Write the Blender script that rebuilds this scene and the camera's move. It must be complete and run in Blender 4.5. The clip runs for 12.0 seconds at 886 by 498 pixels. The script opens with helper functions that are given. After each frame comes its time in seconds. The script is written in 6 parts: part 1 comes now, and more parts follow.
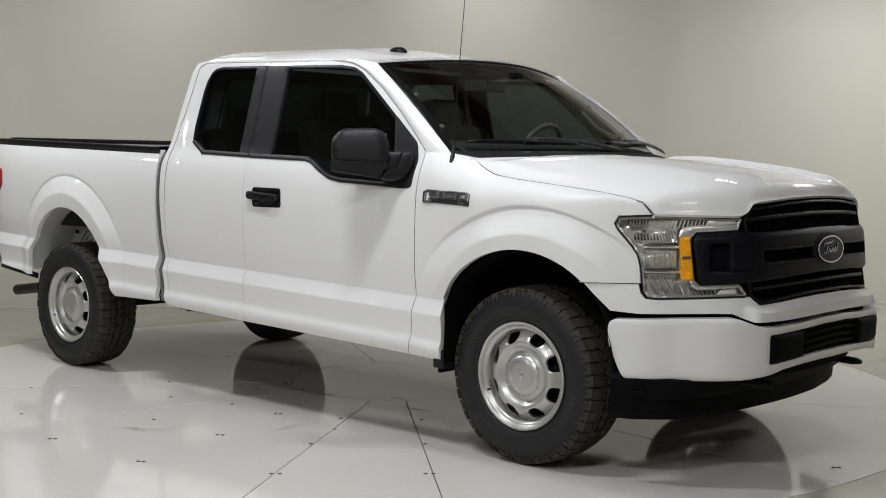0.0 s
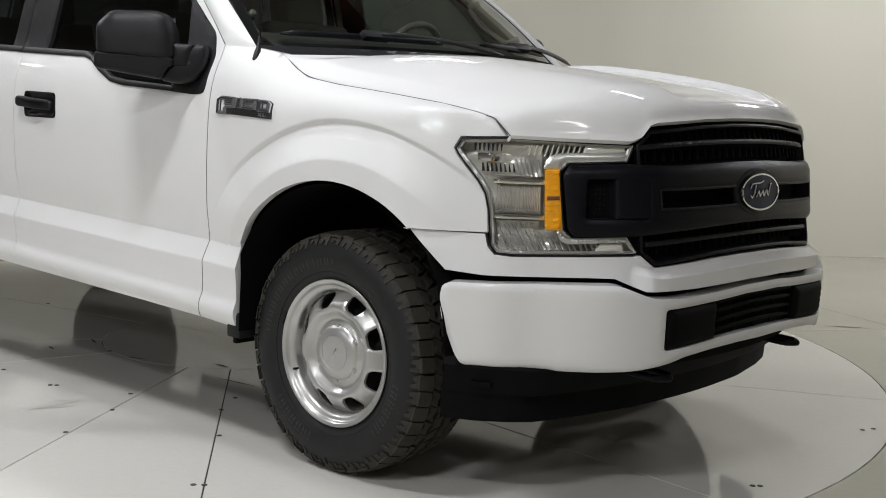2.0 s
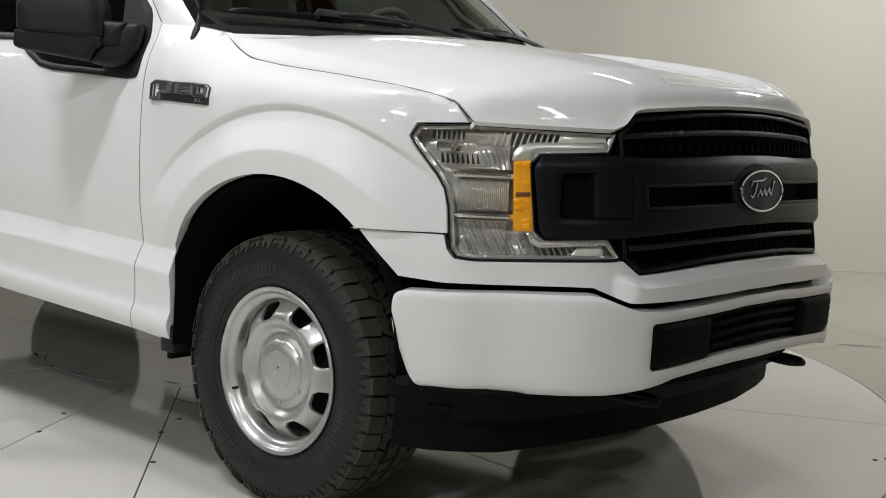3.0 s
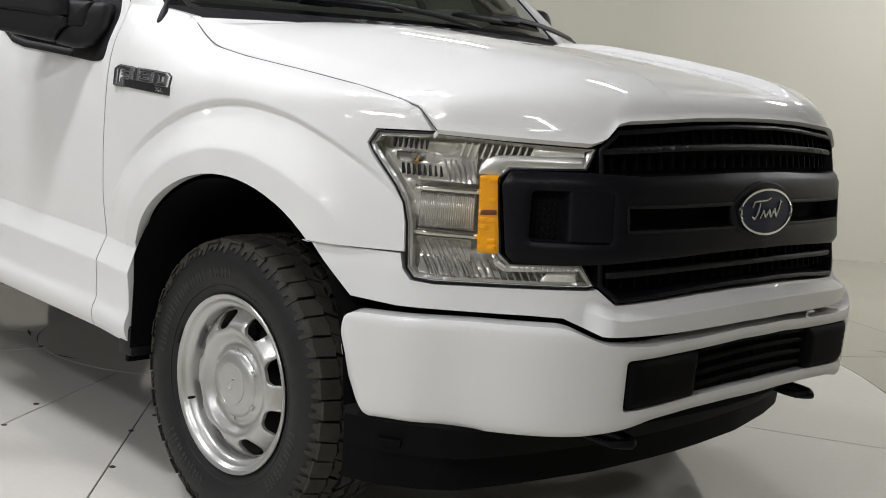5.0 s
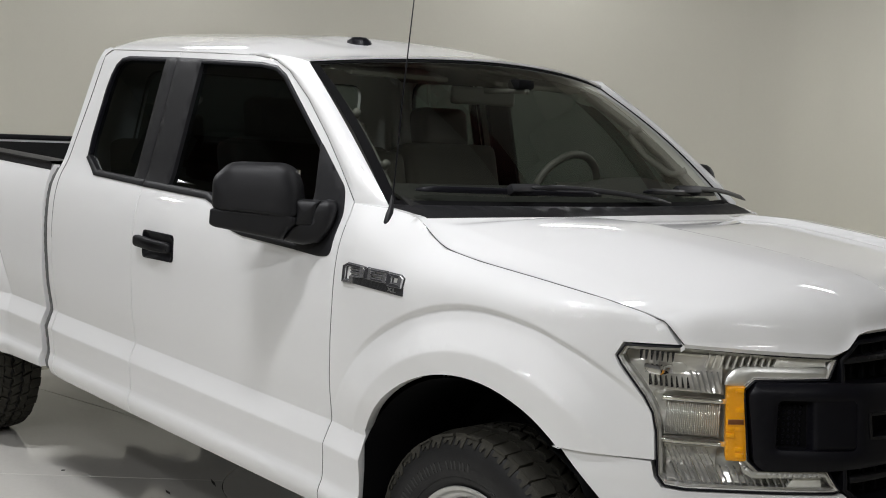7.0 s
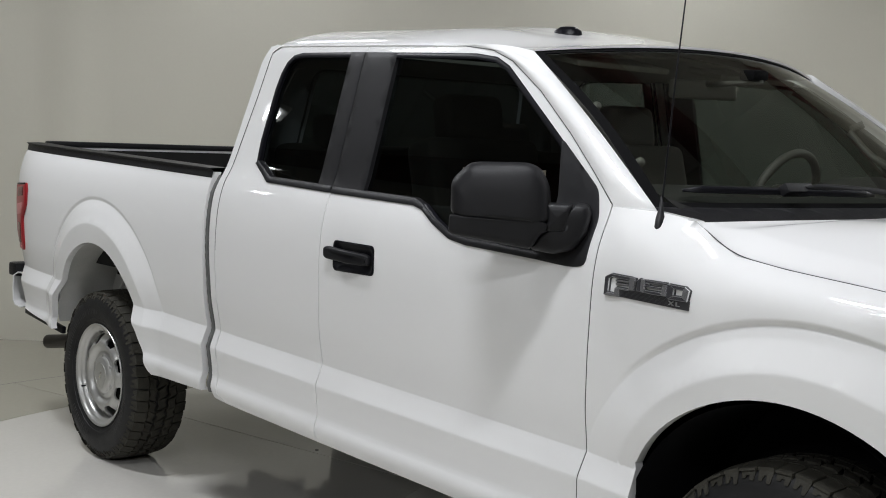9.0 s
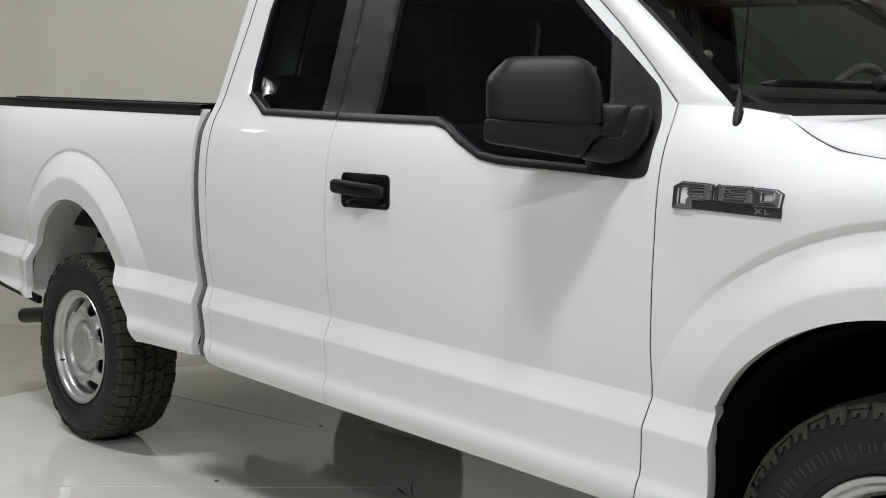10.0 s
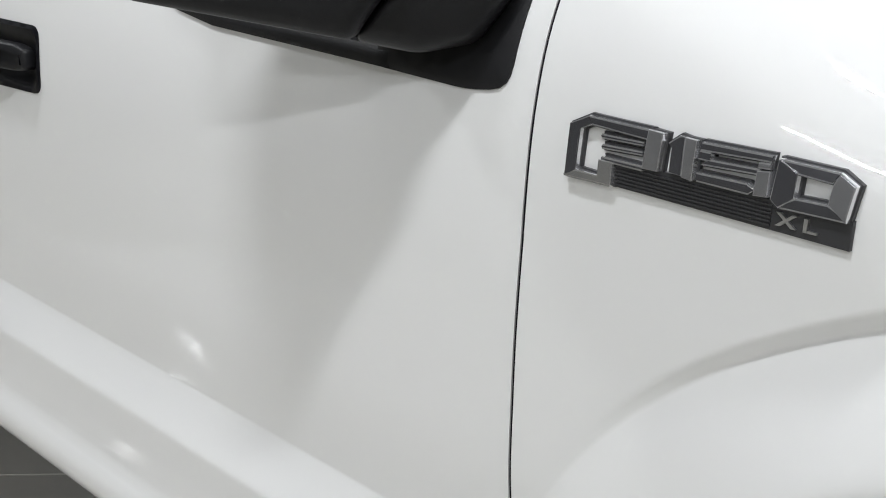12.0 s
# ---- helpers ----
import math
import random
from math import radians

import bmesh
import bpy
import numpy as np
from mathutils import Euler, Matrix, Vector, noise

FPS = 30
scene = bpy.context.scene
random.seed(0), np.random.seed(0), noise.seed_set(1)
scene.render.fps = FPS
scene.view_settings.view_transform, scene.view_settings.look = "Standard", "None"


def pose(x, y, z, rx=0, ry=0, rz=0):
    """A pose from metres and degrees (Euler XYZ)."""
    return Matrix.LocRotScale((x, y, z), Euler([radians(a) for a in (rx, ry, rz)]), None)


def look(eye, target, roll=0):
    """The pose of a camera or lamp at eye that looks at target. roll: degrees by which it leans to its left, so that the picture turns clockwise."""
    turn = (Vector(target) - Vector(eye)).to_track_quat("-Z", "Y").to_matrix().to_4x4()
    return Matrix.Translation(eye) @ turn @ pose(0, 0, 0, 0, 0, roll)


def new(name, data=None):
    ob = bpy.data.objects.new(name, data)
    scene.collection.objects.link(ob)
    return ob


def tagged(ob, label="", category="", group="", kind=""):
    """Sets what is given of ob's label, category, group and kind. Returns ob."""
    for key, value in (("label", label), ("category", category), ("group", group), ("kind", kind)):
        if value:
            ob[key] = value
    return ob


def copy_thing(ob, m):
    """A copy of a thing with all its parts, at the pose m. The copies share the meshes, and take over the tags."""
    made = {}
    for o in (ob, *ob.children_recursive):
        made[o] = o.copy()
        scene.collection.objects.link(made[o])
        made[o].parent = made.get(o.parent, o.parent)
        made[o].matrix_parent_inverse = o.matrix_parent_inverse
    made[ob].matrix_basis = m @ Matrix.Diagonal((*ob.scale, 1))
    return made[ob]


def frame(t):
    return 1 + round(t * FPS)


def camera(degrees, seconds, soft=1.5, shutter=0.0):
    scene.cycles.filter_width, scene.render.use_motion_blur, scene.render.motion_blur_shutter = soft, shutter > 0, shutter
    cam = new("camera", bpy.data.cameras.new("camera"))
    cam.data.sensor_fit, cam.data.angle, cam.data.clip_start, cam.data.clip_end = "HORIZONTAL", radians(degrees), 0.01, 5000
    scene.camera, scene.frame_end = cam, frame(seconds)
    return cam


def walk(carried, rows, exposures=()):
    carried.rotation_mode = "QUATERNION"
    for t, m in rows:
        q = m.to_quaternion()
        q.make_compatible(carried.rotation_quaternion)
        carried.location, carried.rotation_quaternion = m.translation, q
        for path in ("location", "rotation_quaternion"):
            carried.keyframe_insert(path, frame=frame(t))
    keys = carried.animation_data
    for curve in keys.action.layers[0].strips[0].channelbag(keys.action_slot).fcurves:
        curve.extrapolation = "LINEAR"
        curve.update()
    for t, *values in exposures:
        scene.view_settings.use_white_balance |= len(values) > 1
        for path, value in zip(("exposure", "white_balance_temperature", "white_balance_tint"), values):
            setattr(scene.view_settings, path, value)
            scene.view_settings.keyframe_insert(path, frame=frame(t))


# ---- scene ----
cam = camera(39.6, 12.0, soft=1.0)
PATH = [
    (0, (3.331, -5.116, 1.336), (1.995, -3.635, 1.193), 0.6),
    (0.5, (3.172, -4.746, 1.348), (1.841, -3.262, 1.181), 0.8),
    (1, (2.987, -4.318, 1.285), (1.665, -2.83, 1.088), 1.3),
    (1.5, (2.891, -3.942, 1.258), (1.582, -2.448, 1.024), 1.7),
    (2, (2.808, -3.631, 1.234), (1.51, -2.131, 0.987), 2.3),
    (2.5, (2.674, -3.397, 1.217), (1.377, -1.894, 0.98), 2.5),
    (3, (2.599, -3.193, 1.151), (1.294, -1.694, 0.928), 2.7),
    (3.2, (2.587, -3.103, 1.132), (1.279, -1.606, 0.914), 2.8),
    (4.8, (2.594, -2.807, 1.226), (1.227, -1.374, 0.948), 4.6),
    (5, (2.59, -2.797, 1.283), (1.21, -1.381, 0.982), 4.5),
    (5.5, (2.574, -2.829, 1.378), (1.165, -1.44, 1.082), 4.6),
    (6, (2.553, -2.897, 1.499), (1.113, -1.534, 1.234), 4.0),
    (6.5, (2.476, -3.04, 1.564), (1.012, -1.694, 1.346), 3.4),
    (7, (2.372, -3.208, 1.61), (0.898, -1.87, 1.418), 2.8),
    (7.2, (2.326, -3.261, 1.605), (0.852, -1.92, 1.43), 2.7),
    (8.8, (1.741, -3.427, 1.557), (0.24, -2.115, 1.393), 2.4),
    (9, (1.629, -3.423, 1.529), (0.124, -2.117, 1.358), 2.1),
    (9.5, (1.412, -3.383, 1.394), (-0.087, -2.07, 1.222), 1.4),
    (10, (1.173, -3.168, 1.281), (-0.318, -1.847, 1.108), 1.0),
    (10.5, (0.867, -2.88, 1.262), (-0.602, -1.538, 1.058), 0.8),
    (11, (0.644, -2.473, 1.259), (-0.797, -1.114, 0.98), 0.7),
    (11.5, (0.428, -2.111, 1.3), (-0.965, -0.734, 0.897), 1.0),
    (12, (0.15, -1.814, 1.378), (-1.21, -0.451, 0.837), 2.0),
]
walk(cam, [(t, look(eye, target, roll)) for t, eye, target, roll in PATH],
     [(0, .2, 6450, 10), (1.5, .3, 6450, 10), (3, .29, 6500, 10), (5, .43, 6500, 10), (6, .29, 6500, 10), (7.2, .15, 6480, 10), (9, .08, 6360, 9.5), (10, .24, 6380, 9), (10.5, .24, 6380, 8.5), (12, .30, 6380, 8)])

# ---- the booth's plan: back wall along BACK_DIR ----
BACK = Vector((-6.90, 0.20, 0))
BACK_DIR = Vector((0.65, 0.76, 0)).normalized()
BACK_OUT = Vector((BACK_DIR.y, -BACK_DIR.x, 0))      # from the back wall towards the camera
ROOM_A, ROOM_B, ROOM_DEEP, ROOM_HIGH = -8.0, 11.5, 15.0, 4.3


def booth(s, d, z=0.0):
    """A place in the booth: s along the back wall, d out from it."""
    return BACK + BACK_DIR * s + BACK_OUT * d + Vector((0, 0, z))


# ---- light ----
world = bpy.data.worlds.new("world")
world.use_nodes = True
world.node_tree.nodes["Background"].inputs[0].default_value = (0.55, 0.56, 0.55, 1)
world.node_tree.nodes["Background"].inputs[1].default_value = 0.02
scene.world = world
LAMPS = [  # twin-tube battens under the ceiling, some added as fill: s, d, watts, half length
    # (8.2, 1.8) and (10.2, 3.0) are added to brighten the right wall
    (-4.25, 1.82, 5.0, .20), (-1.2, 1.0, 2.5, .36), (1.6, 1.0, 4.4, .36), (4.4, 1.0, 6.5, .36), (8.2, 1.8, 23.8, .36), (10.2, 3.0, 27, .36),
    (0.2, 3.6, 28, .36), (2.35, 6.55, 17.5, .36), (3.15, 5.5, 10.5, .36), (5.6, 5.0, 3, .36),
    # (4.8, 10.2) is added fill for the nose, with no known lamp there
    (-3.4, 8.0, 24, .36), (-3.0, 11.0, 18, .36), (-.6, 10.6, 29, .36), (2.3, 9.6, 31, .36), (4.8, 10.2, 9, .36),
]
LAMP_COLOUR = (0.97, 0.978, 1.0)
scene.view_settings.exposure = 0.0


# ---- materials ----
def material(name, colour, rough=0.5, metal=0.0, coat=0.0, grain=0.0, grain_scale=200.0, vary=0.0, vary_scale=6.0, bump=0.0,
             rough_vary=0.0, spread=0.0, coat_rough=0.03, specular=0.5):
    """A painted or moulded surface: tint that varies at two scales, gloss that varies, fine relief."""
    m = bpy.data.materials.new(name)
    m.use_nodes = True
    t = m.node_tree
    b = t.nodes["Principled BSDF"]
    b.inputs["Roughness"].default_value, b.inputs["Metallic"].default_value = rough, metal
    b.inputs["Coat Weight"].default_value, b.inputs["Coat Roughness"].default_value = coat, coat_rough
    b.inputs["Specular IOR Level"].default_value = specular
    b.inputs["Base Color"].default_value = (*colour, 1)
    link = t.links.new
    where = t.nodes.new("ShaderNodeTexCoord")

    def cloud(scale, detail=4):
        n = t.nodes.new("ShaderNodeTexNoise")
        n.inputs["Scale"].default_value, n.inputs["Detail"].default_value = scale, detail
        link(where.outputs["Object"], n.inputs["Vector"])
        return n

    if vary or grain or spread:
        dark = t.nodes.new("ShaderNodeMix"); dark.data_type = "RGBA"
        dark.inputs["A"].default_value = (*[c * (1 - vary) for c in colour], 1)
        dark.inputs["B"].default_value = (*[min(1, c * (1 + vary)) for c in colour], 1)
        link(cloud(vary_scale).outputs["Fac"], dark.inputs["Factor"])
        out = dark.outputs["Result"]
        if grain:
            g = t.nodes.new("ShaderNodeMix"); g.data_type, g.blend_type = "RGBA", "MULTIPLY"
            ramp = t.nodes.new("ShaderNodeMapRange")
            ramp.inputs["To Min"].default_value, ramp.inputs["To Max"].default_value = 1 - grain, 1 + grain
            link(cloud(grain_scale, 3).outputs["Fac"], ramp.inputs["Value"])
            g.inputs["Factor"].default_value = 1
            link(out, g.inputs["A"]); link(ramp.outputs["Result"], g.inputs["B"])
            out = g.outputs["Result"]
        if spread:
            g = t.nodes.new("ShaderNodeMix"); g.data_type, g.blend_type = "RGBA", "MULTIPLY"
            info = t.nodes.new("ShaderNodeObjectInfo")
            ramp = t.nodes.new("ShaderNodeMapRange")
            ramp.inputs["To Min"].default_value, ramp.inputs["To Max"].default_value = 1 - spread, 1 + spread
            link(info.outputs["Random"], ramp.inputs["Value"])
            g.inputs["Factor"].default_value = 1
            link(out, g.inputs["A"]); link(ramp.outputs["Result"], g.inputs["B"])
            out = g.outputs["Result"]
        link(out, b.inputs["Base Color"])
    if rough_vary:
        ramp = t.nodes.new("ShaderNodeMapRange")
        ramp.inputs["To Min"].default_value, ramp.inputs["To Max"].default_value = max(.01, rough - rough_vary), rough + rough_vary
        link(cloud(vary_scale * 1.7).outputs["Fac"], ramp.inputs["Value"])
        link(ramp.outputs["Result"], b.inputs["Roughness"])
    if bump:
        n = t.nodes.new("ShaderNodeBump")
        n.inputs["Strength"].default_value, n.inputs["Distance"].default_value = bump, 0.002
        link(cloud(grain_scale, 2).outputs["Fac"], n.inputs["Height"])
        link(n.outputs["Normal"], b.inputs["Normal"])
    return m


def glass(name, tint, gloss_rough=0.0, mirror=.045):
    """A pane: tinted light goes through, and its face mirrors by Fresnel."""
    m = bpy.data.materials.new(name)
    m.use_nodes = True
    t = m.node_tree
    t.nodes.clear()
    out, mix = t.nodes.new("ShaderNodeOutputMaterial"), t.nodes.new("ShaderNodeMixShader")
    clear, gloss, edge = t.nodes.new("ShaderNodeBsdfTransparent"), t.nodes.new("ShaderNodeBsdfGlossy"), t.nodes.new("ShaderNodeLayerWeight")
    steep, fres = t.nodes.new("ShaderNodeMath"), t.nodes.new("ShaderNodeMath")
    steep.operation, fres.operation = "POWER", "MULTIPLY_ADD"
    steep.inputs[1].default_value = 5.0
    fres.inputs[1].default_value, fres.inputs[2].default_value = 1 - mirror, mirror
    t.links.new(edge.outputs["Facing"], steep.inputs[0]); t.links.new(steep.outputs[0], fres.inputs[0])
    clear.inputs["Color"].default_value = (*tint, 1)
    gloss.inputs["Roughness"].default_value = gloss_rough
    t.links.new(fres.outputs[0], mix.inputs[0]); t.links.new(clear.outputs[0], mix.inputs[1]); t.links.new(gloss.outputs[0], mix.inputs[2])
    t.links.new(mix.outputs[0], out.inputs[0])
    return m


def glowing(name, colour, strength):
    m = bpy.data.materials.new(name)
    m.use_nodes = True
    b = m.node_tree.nodes["Principled BSDF"]
    b.inputs["Emission Color"].default_value, b.inputs["Emission Strength"].default_value = (*colour, 1), strength
    return m


PAINT = material("white_car_paint", (.77, .77, .77), .6, coat=1.0, vary=.01, vary_scale=2.0, coat_rough=.015, specular=.05)
PLASTIC = material("grained_black_plastic", (.010, .010, .0115), .46, vary=.25, vary_scale=9, grain=.2, grain_scale=900, bump=.15, rough_vary=.06, specular=.24)
SATIN = material("satin_black_plastic", (.006, .006, .0085), .36, vary=.2, vary_scale=8, bump=.05, grain_scale=700, specular=.16)
# near black: shade of hollows put into the colour; also for black print
VOID = material("shade_black_plastic", (.0025, .0025, .003), .8, vary=.2, specular=.1)
HOSE = material("dusty_grey_rubber", (.045, .045, .047), .6, vary=.2, vary_scale=20)
EXHAUST = material("sooty_exhaust_steel", (.06, .055, .05), .45, metal=.6, vary=.3, vary_scale=15)
RUBBER = material("tyre_rubber", (.013, .013, .0135), .52, vary=.35, vary_scale=14, grain=.3, grain_scale=350, bump=.25, rough_vary=.08, specular=.3)
SIDE_MARK = material("moulded_tyre_mark", (.022, .022, .022), .5, vary=.2, vary_scale=20)
DAM_BLACK = material("matt_dam_plastic", (.0032, .0032, .0038), .65, vary=.3, vary_scale=9, bump=.1, specular=.08)
TREAD = material("dusty_tread_rubber", (.038, .036, .029), .75, vary=.45, vary_scale=18, grain=.35, grain_scale=260, bump=.3, specular=.25)
SEAL = material("rubber_seal", (.11, .112, .109), .6, vary=.3, vary_scale=20, bump=.2)
STEEL = material("silver_wheel_paint", (.52, .52, .505), .33, metal=.72, vary=.06, vary_scale=10, grain=.05, rough_vary=.05)
CHROME = material("chrome", (.80, .80, .80), .08, metal=1.0, rough_vary=.03)
DARK_CHROME = material("dark_chrome", (.60, .60, .60), .14, metal=1.0, vary=.1)
BADGE_GREY = material("badge_grey_plastic", (.035, .035, .038), .38, vary=.15, bump=.05)
REFLECTOR = material("lamp_reflector", (.90, .88, .84), .14, metal=.45, vary=.05, vary_scale=30)
LAMP_GREY = material("lamp_housing", (.82, .80, .75), .2, metal=.2, vary=.25, vary_scale=25)
BRIGHT_CHROME = material("brushed_bright_chrome", (.62, .62, .63), .32, metal=1.0, vary=.08)
# one dark chrome in three tones: edge gleam, lit and shaded facets as colour
BADGE_GLEAM = material("badge_edge_gleam", (.78, .78, .80), .14, metal=.85, vary=.06)
BADGE_LIT = material("lit_badge_chrome", (.46, .46, .48), .18, metal=.85, vary=.08)
BADGE_SHADED = material("shaded_badge_chrome", (.15, .15, .165), .20, metal=.8, vary=.1)
BLACK_CHROME = material("black_chrome", (.42, .42, .43), .36, metal=1.0, vary=.1)
FLUTED = material("fluted_lamp_glass", (.55, .54, .51), .12, metal=.5, coat=1.0, vary=.2, vary_scale=40)
AMBER = material("amber_lens", (1.0, .40, .0), .2, coat=.35, vary=.12, vary_scale=60, specular=.4)
LAMP_BULB = material("brown_marker_lamp", (.16, .05, .01), .35, vary=.3, vary_scale=80)
SILVER = material("satin_silver_trim", (.62, .62, .60), .30, metal=.6, vary=.06, vary_scale=20)
RED = material("red_lens", (.30, .006, .012), .30, coat=.35, vary=.2, vary_scale=30)
DEEP_RED = material("dark_red_lens", (.11, .003, .008), .25, coat=.4, vary=.2, vary_scale=30)
PALE_RED = material("pale_red_lens", (.55, .16, .17), .28, coat=.4, vary=.2, vary_scale=40)
BLUE = material("dark_blue_enamel", (.008, .012, .040), .32, specular=.2)
UNDER = material("underbody_black", (.012, .012, .012), .75, vary=.4, vary_scale=7, bump=.3, grain_scale=120, specular=.2)
INNER_GREY = material("primed_inner_steel", (.42, .42, .40), .55, vary=.2, vary_scale=9, grain=.1, bump=.1)
CLOTH = material("dark_seat_cloth", (.055, .051, .042), .9, vary=.2, vary_scale=20, grain=.3, grain_scale=800, bump=.3)
TRIM = material("interior_grey_plastic", (.060, .058, .052), .6, vary=.15, vary_scale=9, bump=.1)
DASH = material("dark_dashboard_plastic", (.016, .016, .015), .75, vary=.2, vary_scale=9, bump=.15, specular=.15)
HEADLINER = material("headliner_cloth", (.17, .165, .15), .95, vary=.05, grain=.1)
SCREEN_GLASS = glass("windscreen_glass", (.80, .86, .76), mirror=.075)
SIDE_GLASS = glass("tinted_side_glass", (.07, .085, .085), mirror=.045)
LENS = glass("clear_lamp_lens", (.97, .97, .95))
WALL = material("off_white_wall_paint", (.605, .588, .508), .62, vary=.03, vary_scale=.6, grain=.02, grain_scale=60, bump=.03, rough_vary=.06)
CEILING = material("grey_ceiling_deck", (.32, .31, .29), .7, vary=.1)
BEAM = material("red_primer_steel", (.10, .022, .022), .6, vary=.2, vary_scale=3)
FLOOR = material("painted_floor_board", (.63, .613, .572), .075, vary=.05, vary_scale=1.5, grain=.04, grain_scale=40, rough_vary=.04, spread=.02, bump=.01)
OUTER = material("beige_floor_paint", (.36, .345, .285), .15, vary=.07, vary_scale=.9, grain=.05, grain_scale=30, rough_vary=.05)
FAR_WALL = material("dark_grey_curtain", (.30, .30, .30), .8, vary=.2, vary_scale=1.2)
SCUFF = material("scuffed_floor_paint", (.42, .39, .33), .5, vary=.25, vary_scale=14)
JOINT = material("dark_floor_joint", (.03, .028, .025), .8)
SCREW = material("screw_hole", (.03, .028, .026), .6)
TUBE = glowing("lamp_tube", LAMP_COLOUR, 16.0)
ENAMEL = material("white_enamel", (.7, .7, .68), .4)


# ---- making meshes ----
def part(name, bm, mat, parent=None, label="", smoothed=True):
    """One mesh object under its thing or under a part; never deeper than thing > part > sub-part."""
    while parent and parent.parent and parent.parent.parent:
        parent = parent.parent
    me = bpy.data.meshes.new(name)
    bmesh.ops.recalc_face_normals(bm, faces=bm.faces)
    for f in bm.faces:
        f.smooth = smoothed
    bm.to_mesh(me)
    bm.free()
    if "skin" in me.attributes:              # skins take the true surface's slope, their rims their own
        flags, lie = [d.value for d in me.attributes["skin"].data], [Vector(d.vector) for d in me.attributes["lie"].data]
        if any(flags):
            slopes = [None] * len(me.loops)
            for poly in me.polygons:
                for li in poly.loop_indices:
                    n = lie[me.loops[li].vertex_index]
                    slopes[li] = (n if n.dot(poly.normal) > 0 else -n) if flags[poly.index] else poly.normal
            me.normals_split_custom_set([tuple(n) for n in slopes])
        me.attributes.remove(me.attributes["skin"])
        me.attributes.remove(me.attributes["lie"])
    me.materials.append(mat)
    ob = new(name, me)
    ob.parent = parent
    if label:
        ob["label"] = label
    return ob


def thing(name, label, category, at=(0, 0, 0), group=""):
    ob = new(name)
    ob.location = at
    return tagged(ob, label, category, group)


def sharpen(bm, degrees=35):
    for e in bm.edges:
        if len(e.link_faces) == 2 and e.calc_face_angle(0) > radians(degrees):
            e.smooth = False


def inside(p, poly):
    hit, j = False, len(poly) - 1
    for i in range(len(poly)):
        (xi, yi), (xj, yj) = poly[i], poly[j]
        if (yi > p[1]) != (yj > p[1]) and p[0] < (xj - xi) * (p[1] - yi) / (yj - yi) + xi:
            hit = not hit
        j = i
    return hit


def resample(poly, step):
    pts = []
    for (ax, ay), (bx, by) in zip(poly, poly[1:] + poly[:1]):
        n = max(1, round(math.hypot(bx - ax, by - ay) / step))
        pts += [(ax + (bx - ax) * i / n, ay + (by - ay) * i / n) for i in range(n)]
    return pts


def round_corners(poly, r, n=4):
    """The polygon with its corners rounded off by about r."""
    out = []
    for a, b, c in zip(poly[-1:] + poly[:-1], poly, poly[1:] + poly[:1]):
        a, b, c = Vector(a), Vector(b), Vector(c)
        la, lc = (a - b).length, (c - b).length
        k = min(r, la * .45, lc * .45)
        p, q = b + (a - b) / la * k, b + (c - b) / lc * k
        for i in range(n + 1):
            t = i / n
            out.append(tuple(p * (1 - t) ** 2 + b * 2 * t * (1 - t) + q * t * t))
    return out


def offset_poly(poly, d):
    """Moved inwards by d (poly runs either way round)."""
    area = sum(a[0] * b[1] - b[0] * a[1] for a, b in zip(poly, poly[1:] + poly[:1]))
    k = 1 if area > 0 else -1
    out = []
    for a, b, c in zip(poly[-1:] + poly[:-1], poly, poly[1:] + poly[:1]):
        tx, ty = c[0] - a[0], c[1] - a[1]
        l = math.hypot(tx, ty) or 1
        out.append((b[0] - k * ty / l * d, b[1] + k * tx / l * d))
    return out


